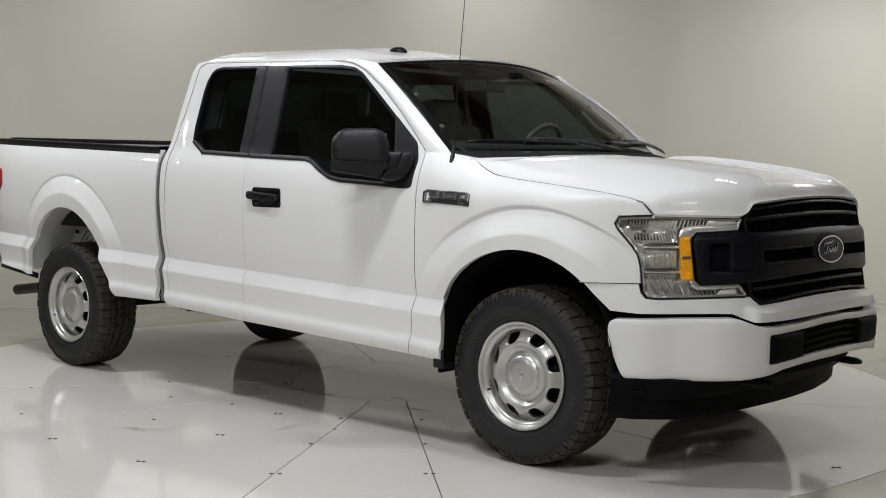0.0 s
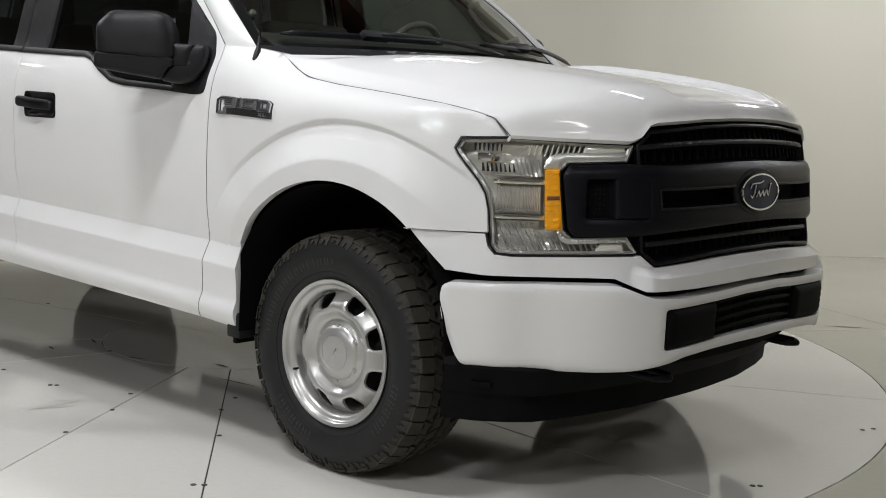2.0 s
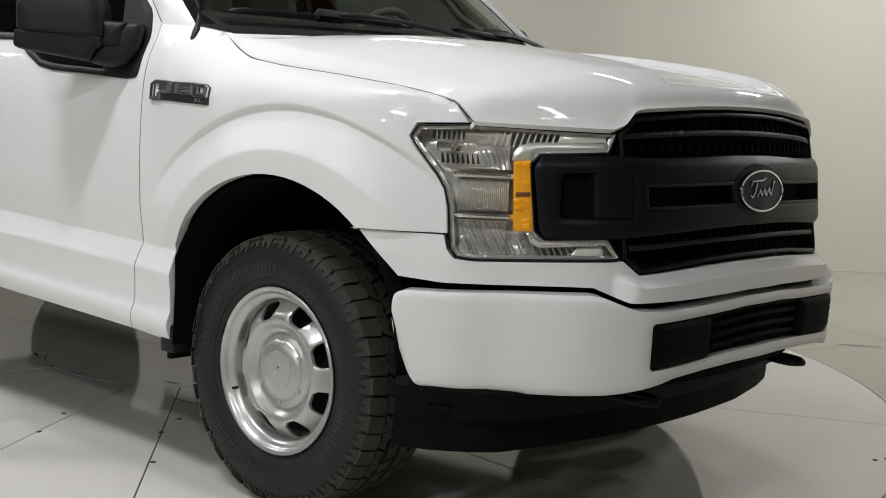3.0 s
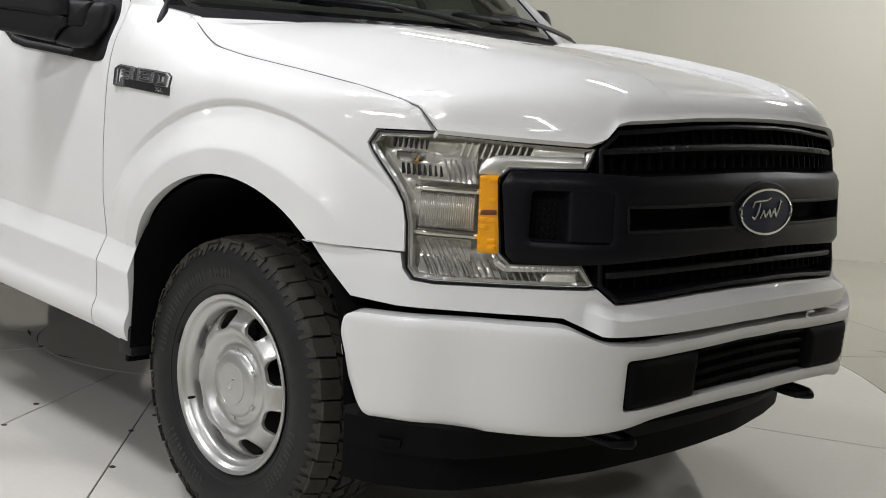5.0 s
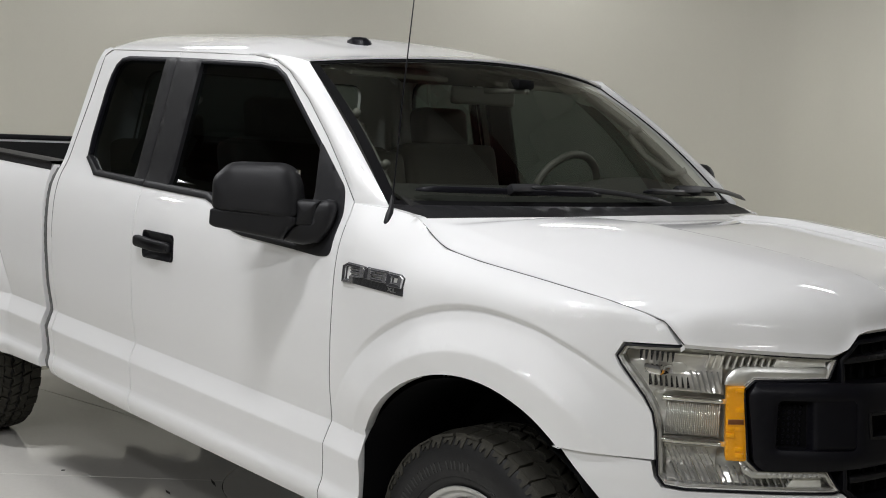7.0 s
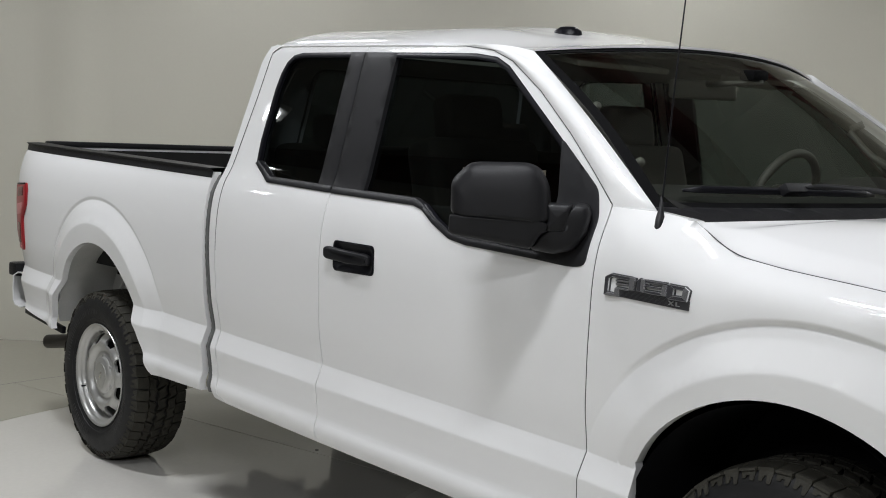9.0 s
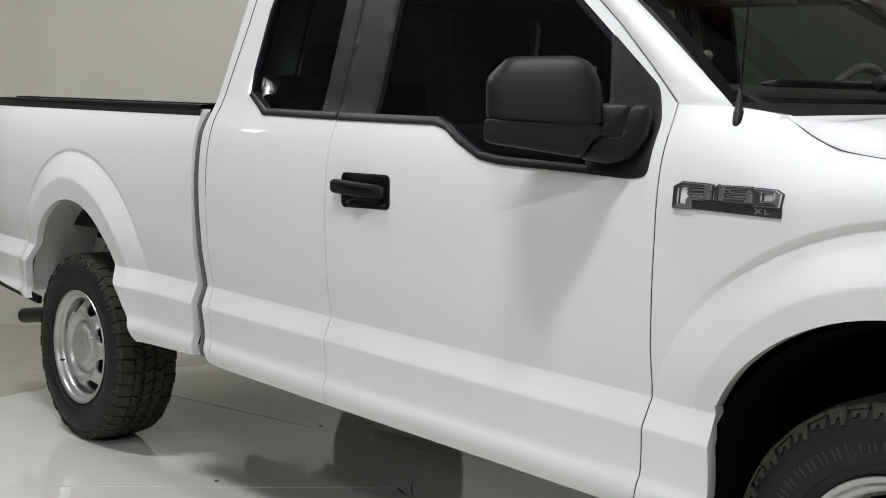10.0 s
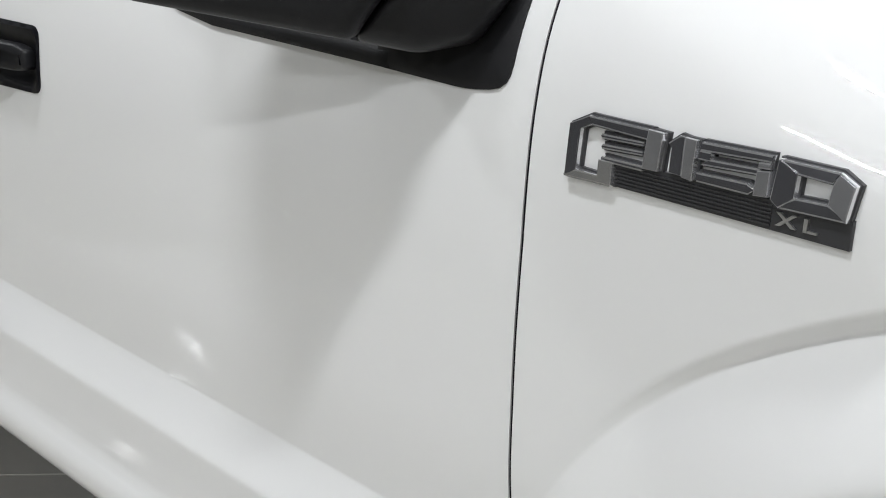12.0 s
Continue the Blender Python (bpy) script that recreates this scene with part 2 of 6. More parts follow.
def panel_bm(outline, lift, step=.03, rim=.02, holes=(), roll=.004, edge=None, lines=(), fair=False):
    """A skin over a flat outline with holes, laid onto a surface by lift(u, v, out); its edges are rolled over and turned in by rim."""
    from mathutils.geometry import delaunay_2d_cdt
    edge = edge or step
    loops = [resample(list(p), edge) for p in (outline, *holes)]
    pts, edges, kinds = [], [], []
    for loop in loops:
        base = len(pts)
        pts += loop
        kinds += [1] * len(loop)
        edges += [(base + i, base + (i + 1) % len(loop)) for i in range(len(loop))]
    ring = []
    if roll:
        for k, loop in enumerate(loops):
            for p in offset_poly(loop, roll * 2.0 * (1 if k == 0 else -1)):
                if inside(p, loops[0]) and not any(inside(p, h) for h in loops[1:]):
                    ring.append(p)
    for line in lines:                       # creases get rows of points of their own
        ring += [p for p in line if inside(p, loops[0]) and not any(inside(p, h) for h in loops[1:])
                 and min(math.hypot(p[0] - q[0], p[1] - q[1]) for l in loops for q in l) > .006]
    pts += ring
    kinds += [0] * len(ring)
    us, vs = [p[0] for p in loops[0]], [p[1] for p in loops[0]]
    border = np.array([p for l in loops for p in l] + [p for l in lines for p in l])
    y, row = min(vs) + step * .5, 0
    while y < max(vs):
        x = min(us) + (step * .5 if row % 2 else 0)
        while x < max(us):
            if inside((x, y), loops[0]) and not any(inside((x, y), h) for h in loops[1:]):
                if np.min(np.hypot(border[:, 0] - x, border[:, 1] - y)) > max(step * .45, roll * 2.6):
                    pts.append((x, y)); kinds.append(0)
            x += step
        y += step * .87
        row += 1
    co, _, tris, orig, _, _ = delaunay_2d_cdt([Vector(p) for p in pts], edges, [], 0, 1e-6)
    bm = bmesh.new()
    lay = bm.verts.layers.float_vector.new("lie")
    skin = bm.faces.layers.int.new("skin")
    made = []
    for i, p in enumerate(co):
        on = any(kinds[j] for j in orig[i]) if orig[i] else False
        made.append((bm.verts.new(lift(p[0], p[1], -roll * .8 if on else 0.0)), p))
        if fair:
            e = .0012
            a, b = Vector(lift(p[0] + e, p[1], 0)) - Vector(lift(p[0] - e, p[1], 0)), Vector(lift(p[0], p[1] + e, 0)) - Vector(lift(p[0], p[1] - e, 0))
            made[-1][0][lay] = a.cross(b).normalized()
    for tri in tris:
        c = [sum(co[i][k] for i in tri) / len(tri) for k in (0, 1)]
        if inside(c, loops[0]) and not any(inside(c, h) for h in loops[1:]):
            try:
                bm.faces.new([made[i][0] for i in tri])[skin] = 1 if fair else 0
            except ValueError:
                pass
    if rim:
        bm.verts.index_update()
        back = {}
        for e in [e for e in bm.edges if len(e.link_faces) == 1]:
            quad = []
            for v in e.verts:
                if v not in back:
                    p = made[v.index][1]
                    back[v] = lift(p[0], p[1], -rim)
                quad.append(v)
            a, b = quad
            for v in (a, b):
                if not isinstance(back[v], bmesh.types.BMVert):
                    back[v] = bm.verts.new(back[v])
            bm.faces.new((a, b, back[b], back[a]))
    bmesh.ops.delete(bm, geom=[v for v in bm.verts if not v.link_faces], context="VERTS")
    sharpen(bm, 50)
    return bm


def loft_bm(rows, thick=0.0, closed=False):
    """A skin through rows of points; with thickness, a second skin behind it and a rim."""
    bm = bmesh.new()
    grid = [[bm.verts.new(p) for p in row] for row in rows]
    faces = []
    n = len(rows[0])
    for a, b in zip(grid, grid[1:]):
        for i in range(n if closed else n - 1):
            j = (i + 1) % n
            if (a[i].co - b[i].co).length < 1e-7 and (a[j].co - b[j].co).length < 1e-7:
                continue
            faces.append(bm.faces.new((a[i], a[j], b[j], b[i])))
    bmesh.ops.remove_doubles(bm, verts=bm.verts, dist=1e-6)
    if thick:
        bmesh.ops.recalc_face_normals(bm, faces=bm.faces)
        bmesh.ops.solidify(bm, geom=bm.faces[:], thickness=thick)
    sharpen(bm, 50)
    return bm


def lathe_bm(profile, n=64, start=0.0, end=math.tau):
    """Turned about the y axis: profile of (radius, y)."""
    full = abs(end - start - math.tau) < 1e-6
    k = n if full else n + 1
    rows = [[(r * math.cos(start + (end - start) * i / n), y, r * math.sin(start + (end - start) * i / n)) for i in range(k)] for r, y in profile]
    return loft_bm(rows, closed=full)


def box_bm(size, at=(0, 0, 0), bevel=0.0, turn=None, segments=2):
    bm = bmesh.new()
    bmesh.ops.create_cube(bm, size=1)
    bmesh.ops.scale(bm, vec=size, verts=bm.verts)
    if bevel:
        bmesh.ops.bevel(bm, geom=bm.edges[:], offset=bevel, segments=segments, profile=.6, affect="EDGES")
    if turn:
        bmesh.ops.transform(bm, matrix=turn, verts=bm.verts)
    bmesh.ops.translate(bm, vec=at, verts=bm.verts)
    sharpen(bm, 40)
    return bm


def tube_bm(points, r, sides=10, taper=None, caps=True):
    """A round bar along points."""
    bm = bmesh.new()
    pts = [Vector(p) for p in points]
    rings = []
    up = Vector((0.3, 0.2, 1)).normalized()
    for i, p in enumerate(pts):
        t = (pts[min(i + 1, len(pts) - 1)] - pts[max(i - 1, 0)]).normalized()
        a = t.cross(up).normalized()
        b = t.cross(a)
        k = r if taper is None else r * taper[i]
        rings.append([bm.verts.new(p + (a * math.cos(q) + b * math.sin(q)) * k) for q in (math.tau * j / sides for j in range(sides))])
    for ra, rb in zip(rings, rings[1:]):
        for j in range(sides):
            bm.faces.new((ra[j], ra[(j + 1) % sides], rb[(j + 1) % sides], rb[j]))
    if caps:
        bm.faces.new(rings[0]); bm.faces.new(rings[-1][::-1])
    sharpen(bm, 60)
    return bm


def join_bm(*many):
    out = bmesh.new()
    for bm in many:
        me = bpy.data.meshes.new("scrap")
        bm.to_mesh(me); bm.free()
        out.from_mesh(me)
        bpy.data.meshes.remove(me)
    return out


def plate_bm(outline, lift, thick, bevel=.0015, step=.05, base=0.0):
    """A flat-topped raised shape standing on a surface, with chamfered edges."""
    bm = bmesh.new()
    loop = resample(list(outline), step)
    low = [bm.verts.new(lift(u, v, base)) for u, v in loop]
    mid = [bm.verts.new(lift(u, v, base + thick - bevel)) for u, v in loop]
    top = [bm.verts.new(lift(u, v, base + thick)) for u, v in offset_poly(loop, bevel)]
    n = len(loop)
    for a, b in ((low, mid), (mid, top)):
        for i in range(n):
            bm.faces.new((a[i], a[(i + 1) % n], b[(i + 1) % n], b[i]))
    f = bm.faces.new(top)
    bmesh.ops.triangulate(bm, faces=[f])
    sharpen(bm, 20)
    return bm


# ---- body surfaces (x ahead, y to the truck's left, z up; the body sits nose-down by RAKE) ----
RAKE = 0.031
PLAN = [(-6.0, .957), (.20, .957), (.33, .946), (.42, .920), (.50, .882), (.60, .832), (.68, .762), (.765, .685),
        (.86, .585), (.910, .50), (.94, .35), (.960, .17), (.966, 0.0)]


def interp(x, pairs):
    return float(np.interp(x, [p[0] for p in pairs], [p[1] for p in pairs]))


def smooth(t):
    t = min(1.0, max(0.0, t))
    return t * t * (3 - 2 * t)


DOOR = [(.36, .895), (.40, .936), (.425, .952), (.448, .9585), (.460, .9590), (.472, .9565), (.494, .9475), (.506, .9465), (.56, .9510), (.609, .9575), (.6125, .9570), (.682, .930), (.683, .9295),
        (.80, .949), (.95, .957), (1.06, .958), (1.15, .952), (1.21, .942), (1.26, .928), (1.30, .908), (1.315, .899),
        (1.78, .782), (1.805, .772), (1.83, .750)]
HOOD_EDGE = [(-.62, .890, 1.365), (-.45, .865, 1.357), (-.343, .845, 1.343), (-.27, .858, 1.300), (-.196, .869, 1.271),
             (-.05, .873, 1.256), (.171, .868, 1.242), (.386, .855, 1.2245), (.50, .838, 1.208), (.552, .827, 1.198), (.64, .80, 1.13)]


def table(pairs, soft, step=.004):
    """A curve through the pairs, rounded over about soft metres."""
    xs = np.arange(pairs[0][0], pairs[-1][0] + step, step)
    ys = np.interp(xs, [p[0] for p in pairs], [p[1] for p in pairs])
    n = max(1, int(soft / step))
    for _ in range(3):
        pad = np.concatenate([2 * ys[0] - ys[n:0:-1], ys, 2 * ys[-1] - ys[-2:-n - 2:-1]])
        ys = np.convolve(pad, np.ones(2 * n + 1) / (2 * n + 1), "valid")
    return xs, ys


def read(tab, x):
    return float(np.interp(x, tab[0], tab[1]))


_ey = table([(p[0], p[1]) for p in HOOD_EDGE], .03)
_ev = table([(p[0], p[2]) for p in HOOD_EDGE], .03)


def edge_y(x):
    return read(_ey, x)


def edge_v(x):
    return read(_ev, x)


CREASE_V = .682
_low = table([p for p in DOOR if p[0] <= CREASE_V], .002, .002)
_high = table([p for p in DOOR if p[0] > CREASE_V], .022)


def door_profile(v):
    """The side's section, rounded everywhere but at its crease."""
    return read(_low, v) if v <= CREASE_V else read(_high, v)


OUT = [(.25, .0), (.45, .025), (.70, .035), (.80, .027), (.90, .012), (1.05, 0.0), (1.12, -.012), (1.2, -.035), (1.25, -.06)]
_out = table(OUT, .03)
_plan = table([(x, y) for x, y in PLAN if x < .93], .022)
FLARE = table([(.60, .022), (.714, .0265), (.826, .031), (.832, .0305), (.993, -.011), (1.0, -.012)], .005)


FRONT_FLARE, REAR_FLARE = (.06, .50, .71, .634), (-3.64, .60, .55, .614)   # x, z, half length, height


def flare(x, z, cx, cz, rx, rz):
    """A narrow cove above the wheel arch, a flat shoulder down to a crease, and the lip below it that stands out."""
    front = cx > -1
    r = math.hypot((x - cx) / (rx if front or x < cx else rx * 1.16), (z - cz) / rz)
    fade = 1 - .92 * smooth((x - .34) / .34)
    deep = (.012 if front else .004) * fade * smooth((z - (.88 if x < cx else .80)) / (.16 if x < cx else .2))
    if r >= 1.0:
        return -deep * smooth(1 - (r - 1) / .028)
    w = smooth((z - .60) / .26)
    k = smooth((r - .82) / .18)
    return fade * (w * (read(FLARE, max(r, .62)) + .012 * k) + (1 - w) * (.012 if front and x < cx else .029) * smooth((1 - r) / .27)) - deep * k


def half_width(x, v):
    """Half the body's width at x and at height v (before the rake)."""
    z = v - RAKE * x
    y = door_profile(v)
    if x > -.62 and v > 1.0:
        y += (.957 - y) * smooth((v - 1.0) / .08) * smooth((x + .62) / .12)
    if x > -.62 and v > 1.08:
        top = edge_v(x)
        t = (v - 1.08) / (top - 1.08)
        y = .957 + (edge_y(x) - .957) * min(1, max(0, t)) ** (3.4 + 1.8 * smooth((x + .3) / .3))
        if x < -.5:
            k = (x + .62) / .12
            y = k * y + (1 - k) * door_profile(v)
    if x > .15:
        o = read(_out, z)
        plan = read(_plan, x - o * .8) + o * .5 * smooth((x - .15) / .3)
        if v > 1.08:
            k = .0006 + .010 * smooth((v - 1.08) / .07)
            d = (y - plan) / k
            y -= k * (d if d > 30 else math.log(1 + math.exp(d))) * smooth((x - .15) / .12)
        else:
            y = plan - (.957 - min(.957, max(y, .93))) * (1 - smooth((x - .15) / .3))
    if z > .3:
        y += flare(x, z, *FRONT_FLARE) + flare(x, z, *REAR_FLARE)
    if -2.664 < x < -2.42:
        y -= .011 * ((-2.42 - x) / .24) ** 2
    if x < -4.2:
        y -= .05 * ((-4.2 - x) / .46) ** 2.5
    return y


_dense = []
for (xa, ya), (xb, yb) in zip(PLAN[1:], PLAN[2:]):
    for i in range(12):
        _dense.append((xa + (xb - xa) * i / 12, ya + (yb - ya) * i / 12))
_dense.append(PLAN[-1])
for _ in range(25):
    _dense = [_dense[0]] + [((a[0] + 2 * b[0] + c[0]) / 4, (a[1] + 2 * b[1] + c[1]) / 4) for a, b, c in zip(_dense, _dense[1:], _dense[2:])] + [(_dense[-1][0], 0.0)]
ARC = [0.0]
for a, b in zip(_dense, _dense[1:]):
    ARC.append(ARC[-1] + math.dist(a, b))
REACH = ARC[-1]   # from the fender's side to the middle of the nose


def set_over(x, y):
    """The nose ahead of the cab is slightly narrower than the cab, and set over to the truck's right."""
    return y - smooth((x + .6) / .6) * (.0254 * y + .0243)


def nose_plain(s, z, out=0.0):
    """A point of the nose: s metres along its plan, 0 at the right fender, REACH in the middle, 2 REACH at the left."""
    k, sy = (s, -1) if s <= REACH else (2 * REACH - s, 1)
    k = max(0.0, k)
    x = float(np.interp(k, ARC, [p[0] for p in _dense])); y = float(np.interp(k, ARC, [p[1] for p in _dense]))
    e = .03
    xa = float(np.interp(k - e, ARC, [p[0] for p in _dense])); ya = float(np.interp(k - e, ARC, [p[1] for p in _dense]))
    xb = float(np.interp(k + e, ARC, [p[0] for p in _dense])); yb = float(np.interp(k + e, ARC, [p[1] for p in _dense]))
    if k > REACH - e:
        yb = min(yb, -(k + e - REACH)); xb = xa if k >= REACH - 1e-6 else xb
    d = math.hypot(xb - xa, yb - ya) or 1
    nx, ny = -(yb - ya) / d, (xb - xa) / d
    o = interp(z, OUT) + out
    return (x + nx * o, sy * (y + ny * o), z)


def nose(s, z, out=0.0):
    x, y, z = nose_plain(s, z, out)
    return (x, set_over(x, y), z)


# ---- the booth ----
def slab(name, corners, thick, mat, label):
    """A wall or deck: the quad given, with its thickness behind it."""
    a, b, c, d = [Vector(p) for p in corners]
    n = (b - a).cross(d - a).normalized() * thick
    bm = bmesh.new()
    front = [bm.verts.new(p) for p in (a, b, c, d)]
    rear = [bm.verts.new(p - n) for p in (a, b, c, d)]
    bm.faces.new(front); bm.faces.new(rear[::-1])
    for i in range(4):
        bm.faces.new((front[i], rear[i], rear[(i + 1) % 4], front[(i + 1) % 4]))
    return tagged(part(name, bm, mat, smoothed=False), label, "wall", kind="structure")


H = ROOM_HIGH
slab("wall_north", (booth(ROOM_A, 0), booth(ROOM_B, 0), booth(ROOM_B, 0, H), booth(ROOM_A, 0, H)), .15, WALL, "off-white painted back wall of the photo booth")
slab("wall_west", (booth(ROOM_A, ROOM_DEEP), booth(ROOM_A, 0), booth(ROOM_A, 0, H), booth(ROOM_A, ROOM_DEEP, H)), .15, FAR_WALL, "dark grey end wall")
slab("wall_east", (booth(ROOM_B, 0), booth(ROOM_B, ROOM_DEEP), booth(ROOM_B, ROOM_DEEP, H), booth(ROOM_B, 0, H)), .15, WALL, "off-white painted side wall")
slab("wall_south", (booth(ROOM_B, ROOM_DEEP), booth(ROOM_A, ROOM_DEEP), booth(ROOM_A, ROOM_DEEP, H), booth(ROOM_B, ROOM_DEEP, H)), .15, WALL, "off-white painted wall behind the viewer")
deck = slab("ceiling", (booth(ROOM_A, 0, H), booth(ROOM_B, 0, H), booth(ROOM_B, ROOM_DEEP, H), booth(ROOM_A, ROOM_DEEP, H)), .15, CEILING, "dark ceiling deck over the booth")
deck["category"] = "ceiling"


def pilaster(s0, s1, proud):
    """A shallow boxed-in post in the back wall, with softened edges."""
    mid, half = (s0 + s1) / 2, (s1 - s0) / 2 + .16
    prof = [(mid + half * (-1 + i / 12), proud * (.5 + .5 * math.cos(math.pi * (-1 + i / 12)))) for i in range(25)]
    rows = [[booth(s, .002 + d, z) for s, d in prof] for z in (0, H)]
    return tagged(part("trim", loft_bm(rows), WALL), "shallow boxed post painted like the wall", "trim", kind="structure")


pilaster(.06, .30, .035)
pilaster(6.05, 6.48, .035)

# floor: an outer sheet, a ring of boards and the turntable's boards, with open joints over a dark base
HUB = Vector((-1.84, .22, 0))
R_CORE, R_DISC, R_RING = .64, 3.05, 3.80
base = bmesh.new()
base_corners = [base.verts.new(booth(s, d, -.012)) for s, d in ((ROOM_A, 0), (ROOM_B, 0), (ROOM_B, ROOM_DEEP), (ROOM_A, ROOM_DEEP))]
base.faces.new(base_corners)
floor = tagged(part("floor", base, JOINT, smoothed=False), "pale painted turntable floor of fitted boards, slightly glossy", "floor", kind="structure")


def sector_bm(r0, r1, a0, a1, top=0.0, thick=.010, gap=.0022):
    """A board between two radii and two angles (degrees), with a small chamfer."""
    bm = bmesh.new()
    n = max(2, int(abs(a1 - a0) / 3))
    rings = []
    for inset, z in ((gap, top - thick), (gap, top - .0015), (gap + .0015, top)):
        ring = []
        for r, back in ((r0 + inset, False), (r1 - inset, True)):
            da = math.degrees(inset / max(r, .05))
            arc = [radians(a0 + da + (a1 - a0 - 2 * da) * i / n) for i in range(n + 1)]
            for a in (reversed(arc) if back else arc):
                ring.append(bm.verts.new((HUB.x + r * math.cos(a), HUB.y + r * math.sin(a), z)))
        rings.append(ring)
    m = len(rings[0])
    for a, b in zip(rings, rings[1:]):
        for i in range(m):
            bm.faces.new((a[i], a[(i + 1) % m], b[(i + 1) % m], b[i]))
    f = bm.faces.new(rings[-1])
    bmesh.ops.triangulate(bm, faces=[f])
    return bm


SEAMS = [189, 231, 258, 301, 318, 352, 27, 64, 105, 147]
angles = sorted(SEAMS)
for a0, a1 in zip(angles, angles[1:] + [angles[0] + 360]):
    part("floor_board", sector_bm(R_CORE, R_DISC, a0, a1), FLOOR, floor, smoothed=False)
for i in range(8):
    part("ring_board", sector_bm(R_DISC, R_RING, 12 + 45 * i, 57 + 45 * i), OUTER, floor, smoothed=False)
for a0, a1 in ((0, 180), (180, 360)):
    part("hub_board", sector_bm(0.0001, R_CORE, a0, a1, gap=.0015), FLOOR, floor, smoothed=False)
outer = bmesh.new()
ring = [outer.verts.new((HUB.x + (R_RING + .003) * math.cos(a), HUB.y + (R_RING + .003) * math.sin(a), 0)) for a in (math.tau * i / 120 for i in range(120))]
corner = [outer.verts.new(booth(s, d)) for s, d in ((ROOM_A, 0), (ROOM_B, 0), (ROOM_B, ROOM_DEEP), (ROOM_A, ROOM_DEEP))]
edges = [outer.edges.new((l[i], l[(i + 1) % len(l)])) for l in (ring, corner) for i in range(len(l))]
bmesh.ops.triangle_fill(outer, use_beauty=True, edges=edges)
bmesh.ops.delete(outer, geom=[f for f in outer.faces if (f.calc_center_median() - HUB).length < R_RING * .98], context="FACES")
part("outer_floor", outer, OUTER, floor, smoothed=False)


def disc_bm(r, thick, n=10):
    return lathe_bm([(0.0001, thick), (r * .85, thick), (r, thick * .4), (r, 0)], n)


SCREWS = [(-3.164, -1.469), (-2.522, -1.887), (-1.906, -2.083), (-1.887, -2.065), (-1.923, -1.487), (-1.412, -1.475), (-1.39, -1.46),
          (-2.36, -1.072), (-1.954, -.959), (-1.592, -.957), (-1.573, -.939), (-1.268, -.795), (-.95, -1.286), (-1.103, -.991),
          (-.952, -.52), (-.843, -.678), (-.567, -.908), (-.186, -1.314), (-.162, -1.29), (-.655, -1.774), (-.629, -1.748),
          (-1.237, -2.042), (-1.215, -2.03), (1.03, .029), (1.048, .046), (-1.998, -.403), (.992, 1.022), (1.015, 1.072), (-2.763, -.794), (-3.255, .04)]
screw_mesh = None
for x, y in SCREWS:
    if screw_mesh is None:
        bm = disc_bm(.010, .002)
        bmesh.ops.rotate(bm, matrix=Matrix.Rotation(radians(90), 3, "X"), verts=bm.verts)
        ob = part("screw", bm, SCREW, floor, "dark countersunk screw head", smoothed=False)
        screw_mesh = ob.data
    else:
        ob = new("screw", screw_mesh)
        ob.parent = floor
    ob.location = (x, y, .0005)

# lamps under the ceiling
for s, d, watts, half in LAMPS:
    at = booth(s, d, 3.60)
    lamp = thing("ceiling_light", "white twin-tube batten light hung under the ceiling, several added as fill", "ceiling light", at, "ceiling lights")
    turn = Matrix.Rotation(radians(25), 4, "Z")
    part("housing", box_bm((half * 2 + .10, .24, .05), (0, 0, .06), .01, turn), ENAMEL, lamp)
    for off in (-.04, .04):
        a, b = turn @ Vector((-half, off, 0)), turn @ Vector((half, off, 0))
        part("tube", tube_bm([a, b], .017, 12), TUBE, lamp)
        light = bpy.data.lights.new("tube_light", "AREA")
        light.shape, light.size, light.size_y, light.energy, light.color = "RECTANGLE", half * 2, .018, watts, LAMP_COLOUR
        glow = new("tube_light", light)
        glow.matrix_world = Matrix.Translation(at) @ turn @ Matrix.Translation((0, off, -.022))
    for x in (-half * .8, half * .8):
        p = turn @ Vector((x, 0, .08))
        part("hanger", tube_bm([p, p + Vector((0, 0, H - 3.69))], .006, 6), ENAMEL, lamp)

# steel beams under the deck, square to the turntable's parking line
ROOM = [booth(q, d) for q, d in ((ROOM_A, 0), (ROOM_B, 0), (ROOM_B, ROOM_DEEP), (ROOM_A, ROOM_DEEP))]
BEAM_SECTION = [(-.10, 3.90), (.10, 3.90), (.10, 3.93), (.02, 3.94), (.02, 4.27), (.10, 4.28), (.10, H), (-.10, H), (-.10, 4.28), (-.02, 4.27), (-.02, 3.94), (-.10, 3.93)]
for y0 in (-10.0, -6.3, -2.65, 1.0, 4.65, 8.3):
    ends = []
    for a, b in zip(ROOM, ROOM[1:] + ROOM[:1]):
        if (a.y - y0) * (b.y - y0) < 0:
            ends.append(a.x + (b.x - a.x) * (y0 - a.y) / (b.y - a.y))
    if len(ends) < 2:
        continue
    rows = [[(x, y0 + dy, z) for dy, z in BEAM_SECTION] for x in (min(ends) + .12, max(ends) - .12)]
    bm = loft_bm(rows, closed=True)
    bmesh.ops.holes_fill(bm, edges=bm.edges[:])
    tagged(part("ceiling_beam", bm, BEAM, smoothed=False), "dark red primed steel beam under the ceiling", "beam", "ceiling beams", "structure")

# ---- the truck ----
truck = thing("pickup_truck", "white four-wheel-drive pickup with extended cab and black grille", "pickup truck", (0, .025, 0))
truck.scale = (1, 1.0278, 1)


def side(sy):
    return lambda x, v, out=0.0: (x, set_over(x, sy * (half_width(x, v) + out)), v - RAKE * x)


